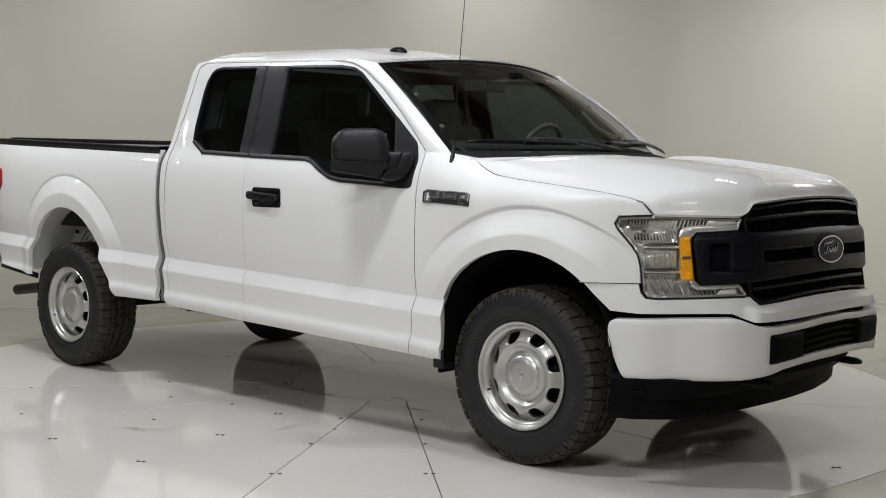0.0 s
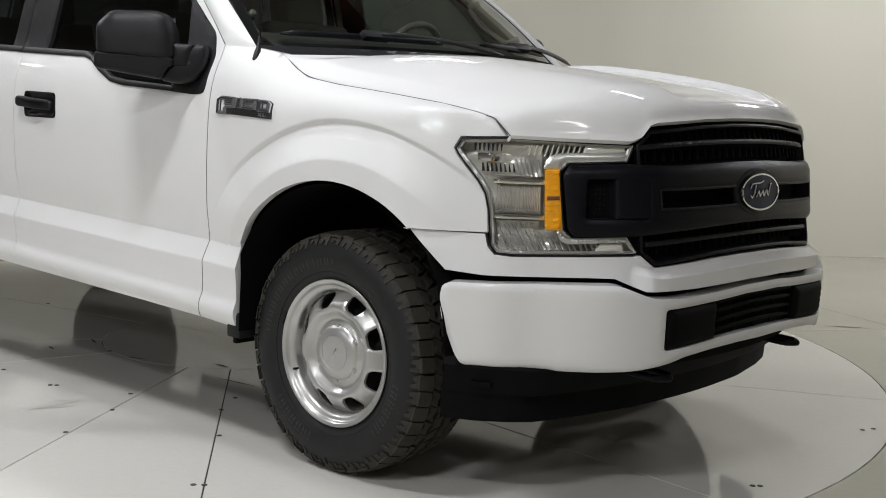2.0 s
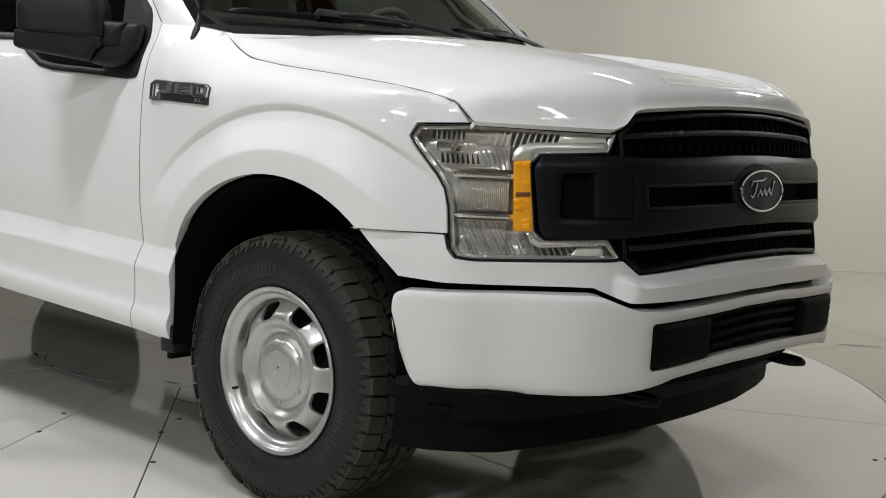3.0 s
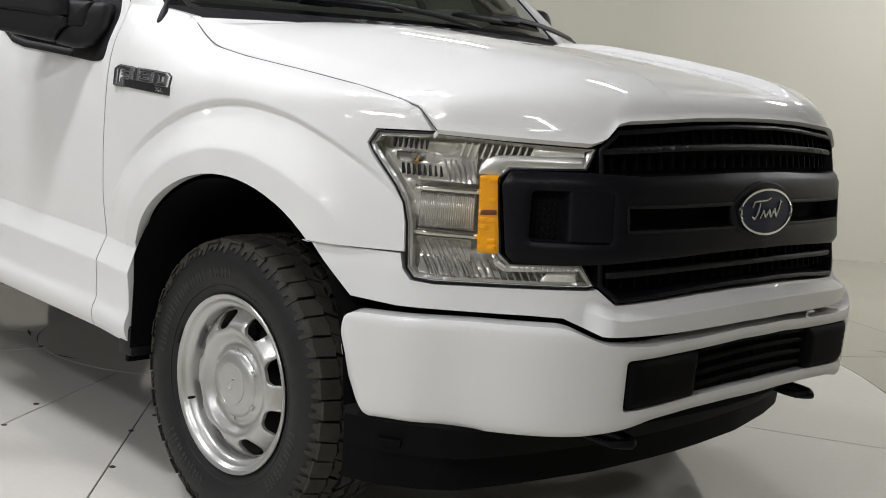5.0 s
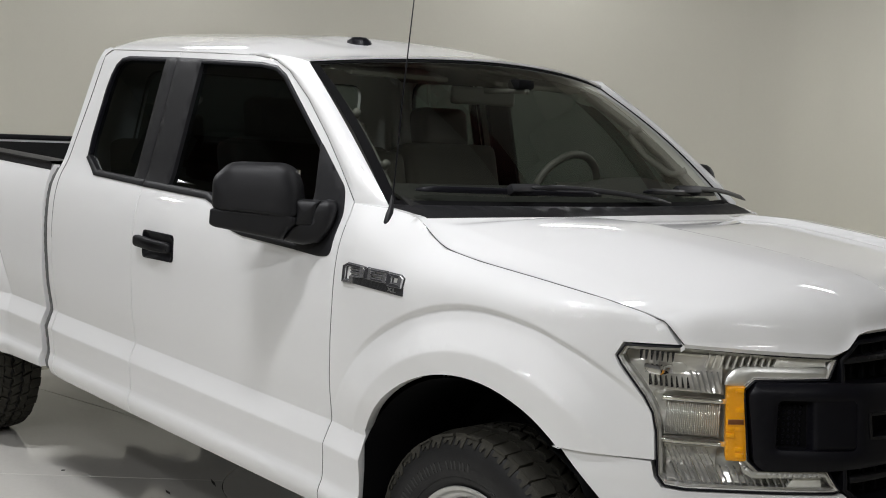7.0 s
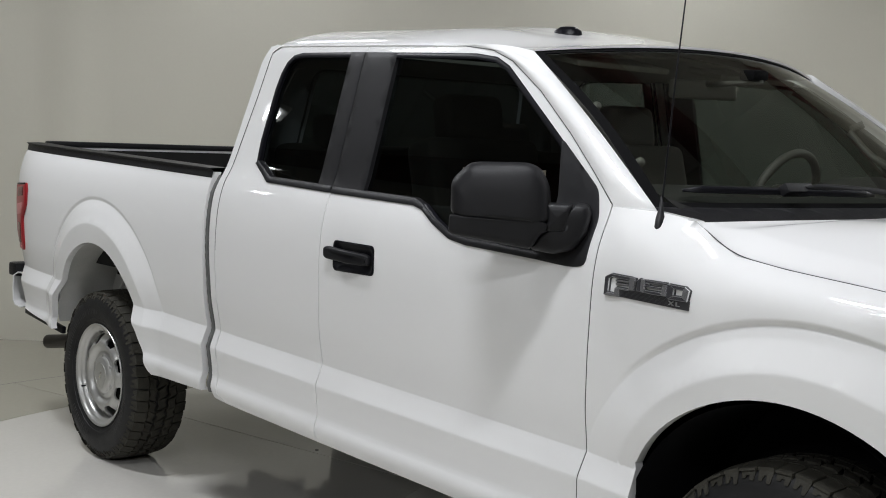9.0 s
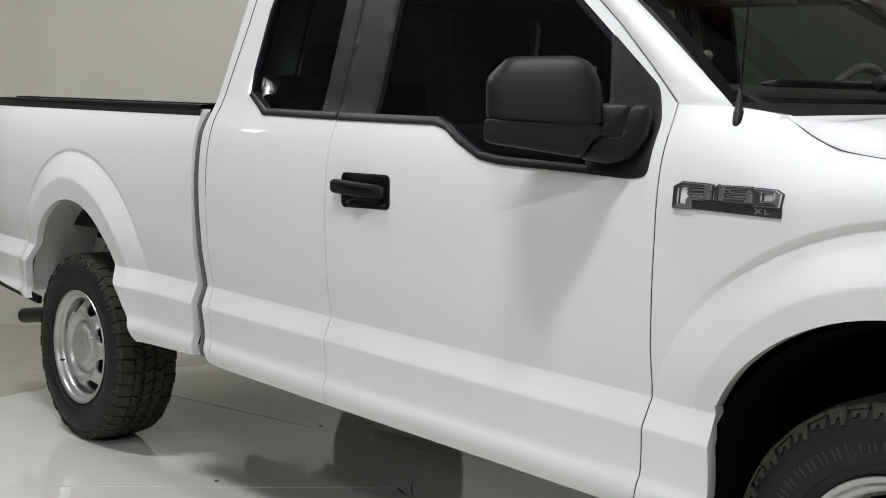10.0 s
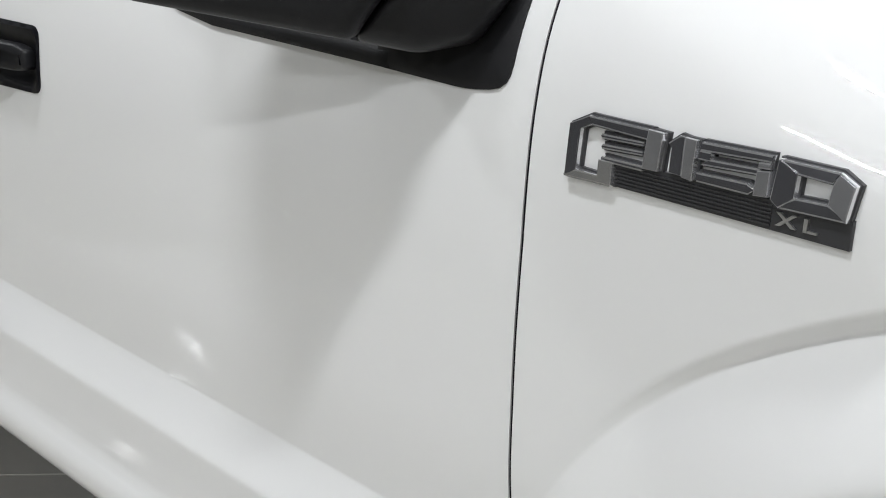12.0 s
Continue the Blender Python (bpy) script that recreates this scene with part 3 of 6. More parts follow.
def ellipse(cx, cz, rx, rz, a0, a1, n=22):
    return [(cx + rx * math.cos(radians(a0 + (a1 - a0) * i / n)), cz + rz * math.sin(radians(a0 + (a1 - a0) * i / n))) for i in range(n + 1)]


def tov(points):
    """Heights above the floor turned into body heights."""
    return [(x, z + RAKE * x) for x, z in points]


# outlines on the side, in metres ahead of the front axle and body height
A_CUT = [(-.600, 1.361), (-.697, 1.447), (-.813, 1.545), (-.97, 1.663), (-1.119, 1.752), (-1.22, 1.786), (-1.35, 1.799)]
FRONT_DOOR = [(-1.866, .405), (-.645, .405), (-.632, .46), (-.613, .68), (-.600, 1.05), (-.602, 1.29)] + A_CUT + [(-1.866, 1.803)]
REAR_DOOR = [(-1.8695, 1.803), (-2.42, 1.800), (-2.47, 1.775), (-2.50, 1.60), (-2.545, 1.40), (-2.572, 1.28), (-2.578, .95), (-2.565, .68), (-2.54, .44), (-2.50, .408), (-1.8695, .405)]
C_PILLAR = [(-2.426, 1.806), (-2.476, 1.779), (-2.506, 1.60), (-2.551, 1.40), (-2.578, 1.28), (-2.584, .95), (-2.571, .68), (-2.546, .44), (-2.51, .408),
            (-2.58, .412), (-2.60, .50), (-2.612, .68), (-2.632, 1.0), (-2.635, 1.22), (-2.595, 1.40), (-2.56, 1.60), (-2.535, 1.74), (-2.505, 1.80), (-2.47, 1.812)]
FRONT_GLASS = [(-1.845, 1.287), (-1.41, 1.287), (-1.36, 1.276), (-1.29, 1.240), (-1.20, 1.203), (-1.12, 1.193), (-.68, 1.186), (-.640, 1.196),
               (-.642, 1.318), (-.667, 1.395), (-.848, 1.535), (-1.126, 1.738), (-1.19, 1.765), (-1.29, 1.776), (-1.845, 1.780)]
REAR_GLASS = [(-1.895, 1.780), (-2.26, 1.778), (-2.315, 1.768), (-2.350, 1.742), (-2.372, 1.70), (-2.386, 1.64), (-2.400, 1.44), (-2.392, 1.352), (-2.275, 1.292), (-1.895, 1.288)]
FENDER_ARCH = [(.349, .843)] + [p for p in ellipse(.03, .50, .507, .457, 48, 152, 24)] + [(-.42, .72), (-.425, .55), (-.43, .42)]
LAMP = [(.299, 1.112), (.282, 1.084), (.294, 1.066), (.357, .994), (.380, .957), (.392, .912), (.403, .81), (.420, .789), (.464, .785), (.81, .796), (.824, .801),
        (.794, .848), (.633, .841), (.609, .862), (.591, 1.029), (.615, 1.053), (.79, 1.064), (.812, 1.113), (.655, 1.114), (.442, 1.120)]


def on_side(s, z):
    p = nose(s, z)
    return (p[0], z + RAKE * p[0])


FENDER = ([(-.43, .405), (-.641, .405), (-.628, .46), (-.609, .68), (-.596, 1.05), (-.598, 1.29), (-.596, 1.357)]
          + [(x, v - .001) for x, _, v in HOOD_EDGE[1:-1]] + [on_side(.43, 1.125)]
          + [on_side(*p) for p in ((.294, 1.119), (.275, 1.085), (.287, 1.062), (.350, .991), (.373, .955), (.385, .912), (.392, .846))]
          + tov(FENDER_ARCH))
BED_ARCH = [(-3.09, .50), (-3.12, .58), (-3.185, .68)] + ellipse(-3.63, .55, .435, .47, 22, 165, 30) + [(-4.055, .62), (-4.035, .57)]
BED = [(-2.668, 1.300), (-2.668, .425)] + tov(BED_ARCH) + [(-4.47, .475), (-4.585, .67), (-4.64, .95), (-4.645, 1.14), (-4.60, 1.27), (-4.585, 1.300)]

CREASE = [[(-4.7 + .012 * i, v) for i in range(370)] for v in (.44, .456, .468, .481, .494, .506, .602, .6075, .6135, .619, .6802, .6838)]
ARCHES = []
for cx, cz, rx, rz in (FRONT_FLARE, REAR_FLARE):
    for k in (.80, .818, .826, .834, .990, .998, 1.006, 1.018, 1.032):
        line = []
        for i in range(171):
            a = math.pi * i / 170
            x = cx + k * math.cos(a) * (rx if cx > -1 or math.cos(a) < 0 else rx * 1.16)
            line.append((x, cz + k * rz * math.sin(a) + RAKE * x))
        ARCHES.append(line)


CUP = round_corners([(-1.787, 1.132), (-1.559, 1.136), (-1.551, 1.037), (-1.780, 1.028)], .020)
for sy in (-1, 1):
    lift = side(sy)
    fender = part("front_fender", panel_bm(FENDER, lift, .018, .03, edge=.012, roll=.0014, lines=CREASE + ARCHES[:9], fair=True), PAINT, truck)
    door = part("front_door", panel_bm(FRONT_DOOR, lift, .024, .025, [FRONT_GLASS, offset_poly(CUP, .004)], edge=.016, roll=.0016, lines=CREASE, fair=True), PAINT, truck)
    rear = part("rear_door", panel_bm(REAR_DOOR, lift, .024, .025, [REAR_GLASS], edge=.016, roll=.0016, lines=CREASE, fair=True), PAINT, truck)
    part("cab_corner", panel_bm(C_PILLAR, lift, .024, .05, edge=.018, roll=.002, lines=CREASE, fair=True), PAINT, truck)
    bed = part("bed_side", panel_bm(BED, lift, .022, .03, edge=.014, roll=.002, lines=CREASE + ARCHES[9:], fair=True), PAINT, truck)
    # window seals, panes and pillar covers
    for hole, owner in ((FRONT_GLASS, door), (REAR_GLASS, rear)):
        fine = resample(hole, .02)
        part("window_seal", panel_bm(offset_poly(fine, -.001), lambda x, v, o, f=lift: f(x, v, o + .002), .05, .02, [offset_poly(fine, .017)], roll=.002, edge=.02), SATIN, owner, "black rubber window seal")
        ob = part("window_pane", panel_bm(offset_poly(fine, .008), lambda x, v, o, f=lift: f(x, v, o - .014), .05, .004, roll=0, fair=True), SIDE_GLASS, owner, "dark tinted side window")
        ob.visible_shadow = False
    part("pillar_cover", panel_bm([(-1.958, 1.291), (-1.8700, 1.289), (-1.8700, 1.781), (-1.955, 1.781)], lambda x, v, o, f=lift: f(x, v, o + .004), .04, .02, roll=.002), PLASTIC, rear, "black plastic pillar cover")
    part("pillar_cover", panel_bm([(-1.8685, 1.289), (-1.690, 1.288), (-1.690, 1.779), (-1.8685, 1.781)], lambda x, v, o, f=lift: f(x, v, o + .004), .04, .02, roll=.002), PLASTIC, door, "black plastic pillar cover")
    belt_f = [(-1.866, 1.285), (-1.41, 1.285), (-1.36, 1.274), (-1.29, 1.238), (-1.20, 1.201), (-1.12, 1.191), (-.80, 1.186),
              (-.80, 1.206), (-1.12, 1.212), (-1.21, 1.222), (-1.30, 1.259), (-1.37, 1.296), (-1.41, 1.308), (-1.866, 1.308)]
    part("belt_moulding", panel_bm(belt_f, lambda x, v, o, f=lift: f(x, v, o + .007), .03, .02, roll=.003, edge=.02), PLASTIC, door, "black belt moulding")
    belt_r = [(-1.873, 1.286), (-2.277, 1.290), (-2.36, 1.334), (-2.394, 1.354), (-2.378, 1.366), (-2.268, 1.312), (-1.873, 1.309)]
    part("belt_moulding", panel_bm(belt_r, lambda x, v, o, f=lift: f(x, v, o + .007), .03, .02, roll=.003, edge=.02), PLASTIC, rear, "black belt moulding")
    sail = [(-.83, 1.186), (-.685, 1.182), (-.634, 1.190), (-.632, 1.318), (-.657, 1.398), (-.838, 1.532), (-.800, 1.36)]
    part("mirror_sail", panel_bm(round_corners(sail, .022), lambda x, v, o, f=lift: f(x, v, o + .006), .03, .03, roll=.004, edge=.015), PLASTIC, door, "black plastic sail panel at the mirror foot")
    # door handle: a dished cup and a flat pull
    cup = part("door_handle", panel_bm(CUP, lambda x, v, o, f=lift: f(x, v, o + .004 - .016 * smooth(min(x + 1.783, -1.556 - x) / .03) * smooth(min(v - 1.034, 1.131 - v) / .025)), .012, .012, roll=.003, edge=.012), SATIN, door, "black door handle")
    paddle = resample(round_corners([(-1.794, 1.078), (-1.796, 1.104), (-1.783, 1.112), (-1.600, 1.106), (-1.576, 1.100), (-1.573, 1.070), (-1.600, 1.066), (-1.78, 1.070)], .008), .01)
    rows = []
    for inset, out in ((.004, .010), (0, .014), (0, .026), (.0015, .0295), (.004, .031), (.012, .0315)):
        rows.append([lift(x, v, out + .006 - .024 * smooth((x + 1.68) / .12)) for x, v in offset_poly(paddle, inset)])
    bm = bmesh.new()
    vv = [[bm.verts.new(p) for p in row] for row in rows]
    for p, q in zip(vv, vv[1:]):
        for i in range(len(p)):
            bm.faces.new((p[i], p[(i + 1) % len(p)], q[(i + 1) % len(p)], q[i]))
    bm.faces.new(vv[0]); bm.faces.new(vv[-1])
    sharpen(bm, 40)
    part("pull", bm, PLASTIC, cup)
    # wheel housings; the front ones are near black, the arch's shade put into their colour
    liner = []
    for k, out in enumerate((.010, -.06, -.30, -.36)):
        pts = [(.52, .48), (.505, .60), (.475, .70), (.43, .78)] + ellipse(.02, .48, .47 - .01 * k, .465 - .005 * k, 52, 155, 18) + [(-.402, .60), (-.408, .41)]
        liner.append([(x, sy * (.950 + out), z) for x, z in pts])
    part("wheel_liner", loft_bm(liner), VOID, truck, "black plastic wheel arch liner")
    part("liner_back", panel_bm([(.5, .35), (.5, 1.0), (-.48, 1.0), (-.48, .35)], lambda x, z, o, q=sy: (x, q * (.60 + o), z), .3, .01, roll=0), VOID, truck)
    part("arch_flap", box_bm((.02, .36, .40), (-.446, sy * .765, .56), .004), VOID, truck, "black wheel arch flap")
    part("mud_lip", box_bm((.07, .10, .09), (-.445, sy * .905, .425), .012), PLASTIC, truck)
    liner = []
    for k, out in enumerate((-.012, -.05, -.28)):
        pts = [(-3.12, .62)] + ellipse(-3.63, .55, .45, .475, 12, 168, 20) + [(-4.05, .60)]
        liner.append([(x, sy * (.952 + out), z) for x, z in pts])
    part("wheel_liner", loft_bm(liner), INNER_GREY, truck, "grey primed inner bed arch")
    part("liner_back", panel_bm([(-3.05, .62), (-3.05, 1.1), (-4.15, 1.1), (-4.15, .62)], lambda x, z, o, q=sy: (x, q * (.68 + o), z), .3, .01, roll=0), INNER_GREY, truck)
    # bed: rail cap, inner wall, tail lamp
    cap = [(.0, .022), (.012, .032), (-.05, .034), (-.115, .030), (-.12, .012), (-.125, -.05)]
    rows = [[(x, sy * (half_width(x, 1.295) + .004 + dy), 1.283 + dz - RAKE * x) for dy, dz in [(.006, -.006)] + cap] for x in [-2.668 - 1.917 * i / 20 for i in range(21)]]
    part("bed_rail_cap", loft_bm(rows), PLASTIC, bed, "black plastic bed rail cap")
    part("bed_inner_wall", box_bm((1.93, .02, .50), (-3.63, sy * .80, 1.14), .004), UNDER, truck)
    lamp = [(-4.63, 1.245), (-4.44, 1.255), (-4.425, 1.225), (-4.428, 1.15), (-4.497, 1.075), (-4.496, .93), (-4.515, .907), (-4.56, .905), (-4.63, 1.0)]
    lamp = tov(lamp)
    tail = part("tail_lamp", panel_bm(round_corners(lamp, .012), lambda x, v, o, f=lift: f(x, v, o + .012), .025, .04, roll=.006, edge=.015), RED, truck, "red tail lamp")
    for pts, mat in (([(-4.58, 1.180), (-4.47, 1.190), (-4.47, 1.235), (-4.58, 1.228)], DEEP_RED), ([(-4.60, 1.085), (-4.515, 1.095), (-4.475, 1.135), (-4.475, 1.155), (-4.60, 1.140)], PALE_RED),
                     ([(-4.58, .945), (-4.525, .945), (-4.525, 1.045), (-4.58, 1.05)], DEEP_RED), ([(-4.57, .915), (-4.515, .915), (-4.515, .932), (-4.57, .932)], PALE_RED)):
        part("lamp_segment", panel_bm(tov(pts), lambda x, v, o, f=lift: f(x, v, o + .0135), .02, .004, roll=.001), mat, tail)
    part("lamp_cap", panel_bm(tov([(-4.60, 1.240), (-4.445, 1.249), (-4.445, 1.256), (-4.60, 1.248)]), lambda x, v, o, f=lift: f(x, v, o + .014), .02, .004, roll=.001), SATIN, tail)

# cab top: roof, windscreen pillars, windscreen, rear wall
HEAD = (-1.08, .735, 1.787)
ROOF_SIDE = .766


def header(y):
    k = 1 - (y / HEAD[1]) ** 2
    return HEAD[0] + .15 * k, HEAD[2] + .052 * k


def roof_point(t, q):
    """t from the rear edge to the windscreen, q across from -1 to 1."""
    wide = ROOF_SIDE + (HEAD[1] - ROOF_SIDE) * smooth((t - .82) / .18)
    y = q * wide
    hx, hv = header(q * HEAD[1])
    x0 = -2.53 + .03 * (1 - q * q) * -1
    x = x0 + (hx - x0) * t
    crown = 1.800 + .108 * (1 - abs(q) ** 2.6) ** .75
    v = crown + (hv - crown) * smooth((t - .55) / .45) ** 1.5 - .05 * smooth((.10 - t) / .10) ** 2
    ridge = .006 * (smooth((abs(q) - .40) / .05) - smooth((abs(q) - .62) / .05)) * smooth((.88 - t) / .1) * smooth((t - .06) / .08)
    return (x, y, v - ridge - RAKE * x)


qs = [math.sin(math.pi / 2 * (-1 + 2 * i / 48)) for i in range(49)]
roof = part("roof", loft_bm([[roof_point(i / 30, q) for q in qs] for i in range(31)], -.008), PAINT, truck)
for sy in (-1, 1):
    # windscreen pillar from the fender to the roof
    cut = resample([(x, v) for x, v in A_CUT] + [(-1.35, 1.799)], .03)
    cut = [A_CUT[0]]
    for i in range(1, 25):
        t = i / 24 * (len(A_CUT) - 1)
        k = min(int(t), len(A_CUT) - 2)
        a, b = A_CUT[k], A_CUT[k + 1]
        cut.append((a[0] + (b[0] - a[0]) * (t - k), a[1] + (b[1] - a[1]) * (t - k)))
    rows = []
    for i, (cx, cv) in enumerate(cut):
        t = i / 24
        s = Vector((-.475 + (HEAD[0] + .475) * t, sy * (.852 + (HEAD[1] - .852) * t), 1.360 + (HEAD[2] - 1.360) * t + .012 * math.sin(math.pi * t)))
        o = Vector((cx + .004, sy * half_width(cx, cv), cv + .002))
        rows.append([])
        for j in range(9):
            k = j / 8
            p = s.lerp(o, k) + Vector((.25, sy * .8, .5)).normalized() * .022 * math.sin(math.pi * k) ** (.8 if sy < 0 else .4) * (.25 + .75 * smooth(t / .12))
            rows[-1].append((p.x, p.y, p.z - RAKE * p.x))
        if i == 0:
            rows.insert(0, [(x, y - sy * .004, z - .03) for x, y, z in rows[0]])
    part("windscreen_pillar", loft_bm(rows, .02), PAINT, truck)
    # gutter strip between roof and doors
    rows = []
    for i in range(25):
        x = -1.30 - 1.18 * i / 24
        t = (x + 2.5) / (HEAD[0] + 2.5)
        r = roof_point(max(0, min(1, t)), sy)
        rows.append([r, (r[0], sy * (half_width(x, 1.803) - .002), 1.806 - RAKE * x)])
    part("roof_rail", loft_bm(rows, .004), PAINT, truck)


def screen_point(t, q):
    """t from the cowl up to the roof, q across."""
    y0, y1 = q * .852, q * HEAD[1]
    low = Vector((-.475 + .26 * (1 - q * q), y0, 1.356 + .015 * (1 - q * q)))
    hx, hv = header(y1)
    top = Vector((hx, y1, hv))
    p = low.lerp(top, t) + Vector((.55, 0, .75)) * .03 * math.sin(math.pi * t)
    return (p.x, p.y, p.z - .006 - RAKE * p.x)


windscreen = part("windscreen", loft_bm([[screen_point(i / 16, -1 + 2 * j / 32) for j in range(33)] for i in range(17)]), SCREEN_GLASS, truck, "greenish tinted windscreen")
windscreen.visible_shadow = False


def band(t0, t1, q0, q1, out):
    n, m = max(2, int(abs(t1 - t0) * 16)), max(2, int(abs(q1 - q0) * 24))
    rows = [[screen_point(t0 + (t1 - t0) * i / n, q0 + (q1 - q0) * j / m) for j in range(m + 1)] for i in range(n + 1)]
    return [[(x + .55 * out, y, z + .75 * out) for x, y, z in row] for row in rows]


for a in ((0, .05, -1, 1), (.988, 1, -1, 1), (0, 1, -1, -.965), (0, 1, .965, 1)):
    part("windscreen_frit", loft_bm(band(*a, .002), .003), VOID, windscreen, "black printed glass border")
rows = [[(-2.64 + .125 * max(0, (v - 1.24) / .54) ** 1.1, y, v + .08) for y in [-.80 + 1.60 * j / 16 for j in range(17)]] for v in (.44, .8, 1.10, 1.24)]
part("cab_back", loft_bm(rows, .02), PAINT, truck)
back_hole = round_corners([(-.60, 1.34), (.60, 1.34), (.56, 1.72), (-.56, 1.72)], .05)
back_lift = lambda y, v, o=0.0: (-2.62 + .13 * max(0, (v - 1.20) / .6) ** 1.1 - o, y, v + .08)
part("cab_back_frame", panel_bm([(-.86, 1.22), (.86, 1.22), (.78, 1.74), (.66, 1.80), (-.66, 1.80), (-.78, 1.74)], back_lift, .06, .03, [back_hole]), PAINT, truck)
ob = part("rear_window", panel_bm(offset_poly(back_hole, -.01), lambda y, v, o: back_lift(y, v, o - .008), .2, .004, roll=0), SIDE_GLASS, truck, "tinted rear window")
ob.visible_shadow = False

# scuffs on the floor
rnd = random.Random(12)
for cx, cy, n, ang in ((-1.75, -1.65, 9, 20), (-1.3, -1.1, 5, 70), (-2.5, -2.2, 4, 150), (.3, -2.0, 5, 40)):
    for i in range(n):
        a = radians(ang + rnd.uniform(-25, 25))
        x, y, l, w = cx + rnd.uniform(-.10, .10), cy + rnd.uniform(-.08, .08), rnd.uniform(.03, .10), rnd.uniform(.002, .007)
        pts = [(-l, 0), (-l * .4, w * rnd.uniform(.5, 1)), (l * .5, w * rnd.uniform(.4, 1)), (l, 0), (l * .4, -w * rnd.uniform(.5, 1)), (-l * .5, -w * rnd.uniform(.4, 1))]
        bm = bmesh.new()
        bm.faces.new([bm.verts.new((x + u * math.cos(a) - v * math.sin(a), y + u * math.sin(a) + v * math.cos(a), .0012)) for u, v in pts])
        part("scuff_mark", bm, SCUFF, floor, "brown scuff mark", smoothed=False)


# dark scratches beside the turntable's hub
for x0, y0, x1, y1, w in ((-2.30, -.31, -2.17, -.36, .007), (-1.87, -.43, -1.74, -.37, .006), (-2.26, -.56, -2.18, -.58, .008), (-1.50, -.20, -1.38, -.19, .006), (-.13, 3.12, .12, 3.30, .010), (-1.28, -.36, -1.02, -.33, .005)):
    a = Vector((y0 - y1, x1 - x0)).normalized() * w
    bm = bmesh.new()
    bm.faces.new([bm.verts.new(p) for p in ((x0, y0, .0014), ((x0 + x1) / 2 - a.x, (y0 + y1) / 2 - a.y, .0014), (x1, y1, .0014), ((x0 + x1) / 2 + a.x, (y0 + y1) / 2 + a.y, .0014))])
    part("scratch", bm, JOINT, floor, "dark scratch in the floor paint", smoothed=False)


# bonnet
def along(points, t):
    d = [0.0]
    for a, b in zip(points, points[1:]):
        d.append(d[-1] + math.dist(a, b))
    k = t * d[-1]
    return tuple(float(np.interp(k, d, [p[i] for p in points])) for i in range(len(points[0])))


HOOD_SIDE = [(x, edge_y(x) - .0042, edge_v(x) + .001 - RAKE * x) for x in [-.343 + .025 * i for i in range(36)]] + [(.560, .8235, 1.178), (.614, .816, 1.129)]
FRONT_LIP = [(.442, 1.129), (.60, 1.126), (.80, 1.124), (.835, 1.138), (.868, 1.172), (.90, 1.180), (1.142, 1.196), (1.28, 1.200), (REACH, 1.201)]


def hood_front(u):
    k = u if u <= .5 else 1 - u
    s, z = along(FRONT_LIP, k * 2)
    x, y, _ = nose_plain(s, z, .004)
    return Vector((x, y if u <= .5 else -y, z))


def hood_brow(u):
    """The smooth line on which the bonnet's top would end, had its front edge no steps."""
    q = abs(2 * u - 1)
    return Vector((.968 - .354 * q ** 3.2, (2 * u - 1) * .818, 1.205 - .081 * q ** 5))


def hood_rear(u):
    y = -.841 + 1.682 * u
    k = 1 - (y / .841) ** 2
    q = abs(y)
    x = -.150 + .032 * (1 - (q / .39) ** 2) if q < .39 else -.150 - .193 * ((q - .39) / .451) ** 1.15
    return Vector((x, y, 1.350 + .020 * k))


def hood_side(v, right):
    x, y, z = along(HOOD_SIDE, v)
    return Vector((x, -y if right else y, z))


CROWN = table([(0, 1.368), (.25, 1.351), (.5, 1.326), (.75, 1.290), (.85, 1.267), (.92, 1.245), (1.0, 1.205)], .06)
FALL = table([(0, 1.353), (.10, 1.318), (.20, 1.290), (.50, 1.247), (.80, 1.211), (1.0, 1.183)], .05)


def hood_point(u, v):
    near = smooth((v - .80) / .20) ** 1.5
    f, f0, f1 = (hood_brow(k).lerp(hood_front(k), near) for k in (u, 0, 1))
    c = (hood_rear(u) * (1 - v) + f * v + hood_side(v, True) * (1 - u) + hood_side(v, False) * u
         - hood_rear(0) * (1 - u) * (1 - v) - hood_rear(1) * u * (1 - v) - f0 * (1 - u) * v - f1 * u * v)
    q = abs(2 * u - 1)
    z = read(FALL, v) + (read(CROWN, v) - read(FALL, v)) * (1 - q ** 4.2)
    # raised shoulders and a sunk middle, which narrows to the front and ends in a short ramp
    ridge = .396 - .105 * v
    shoulder = .026 * smooth((.97 - v) / .14) * smooth((.93 - q) / .35) * (.3 + .7 * smooth(v / .3))
    sunk = (.018 + .009 * v) * min(1, max(0, (ridge + .016 - abs(c.y)) / .016)) * smooth((.925 - v) / .07)
    z += shoulder - sunk
    edge = max(smooth((q - .90) / .10), smooth((v - .88) / .12), smooth((.09 - v) / .09))
    c.z = z + (c.z - z) * edge
    c.x += .010 * smooth((v - .8) / .15) * smooth((1 - v) / .05)
    return (c.x, set_over(c.x, c.y), c.z)


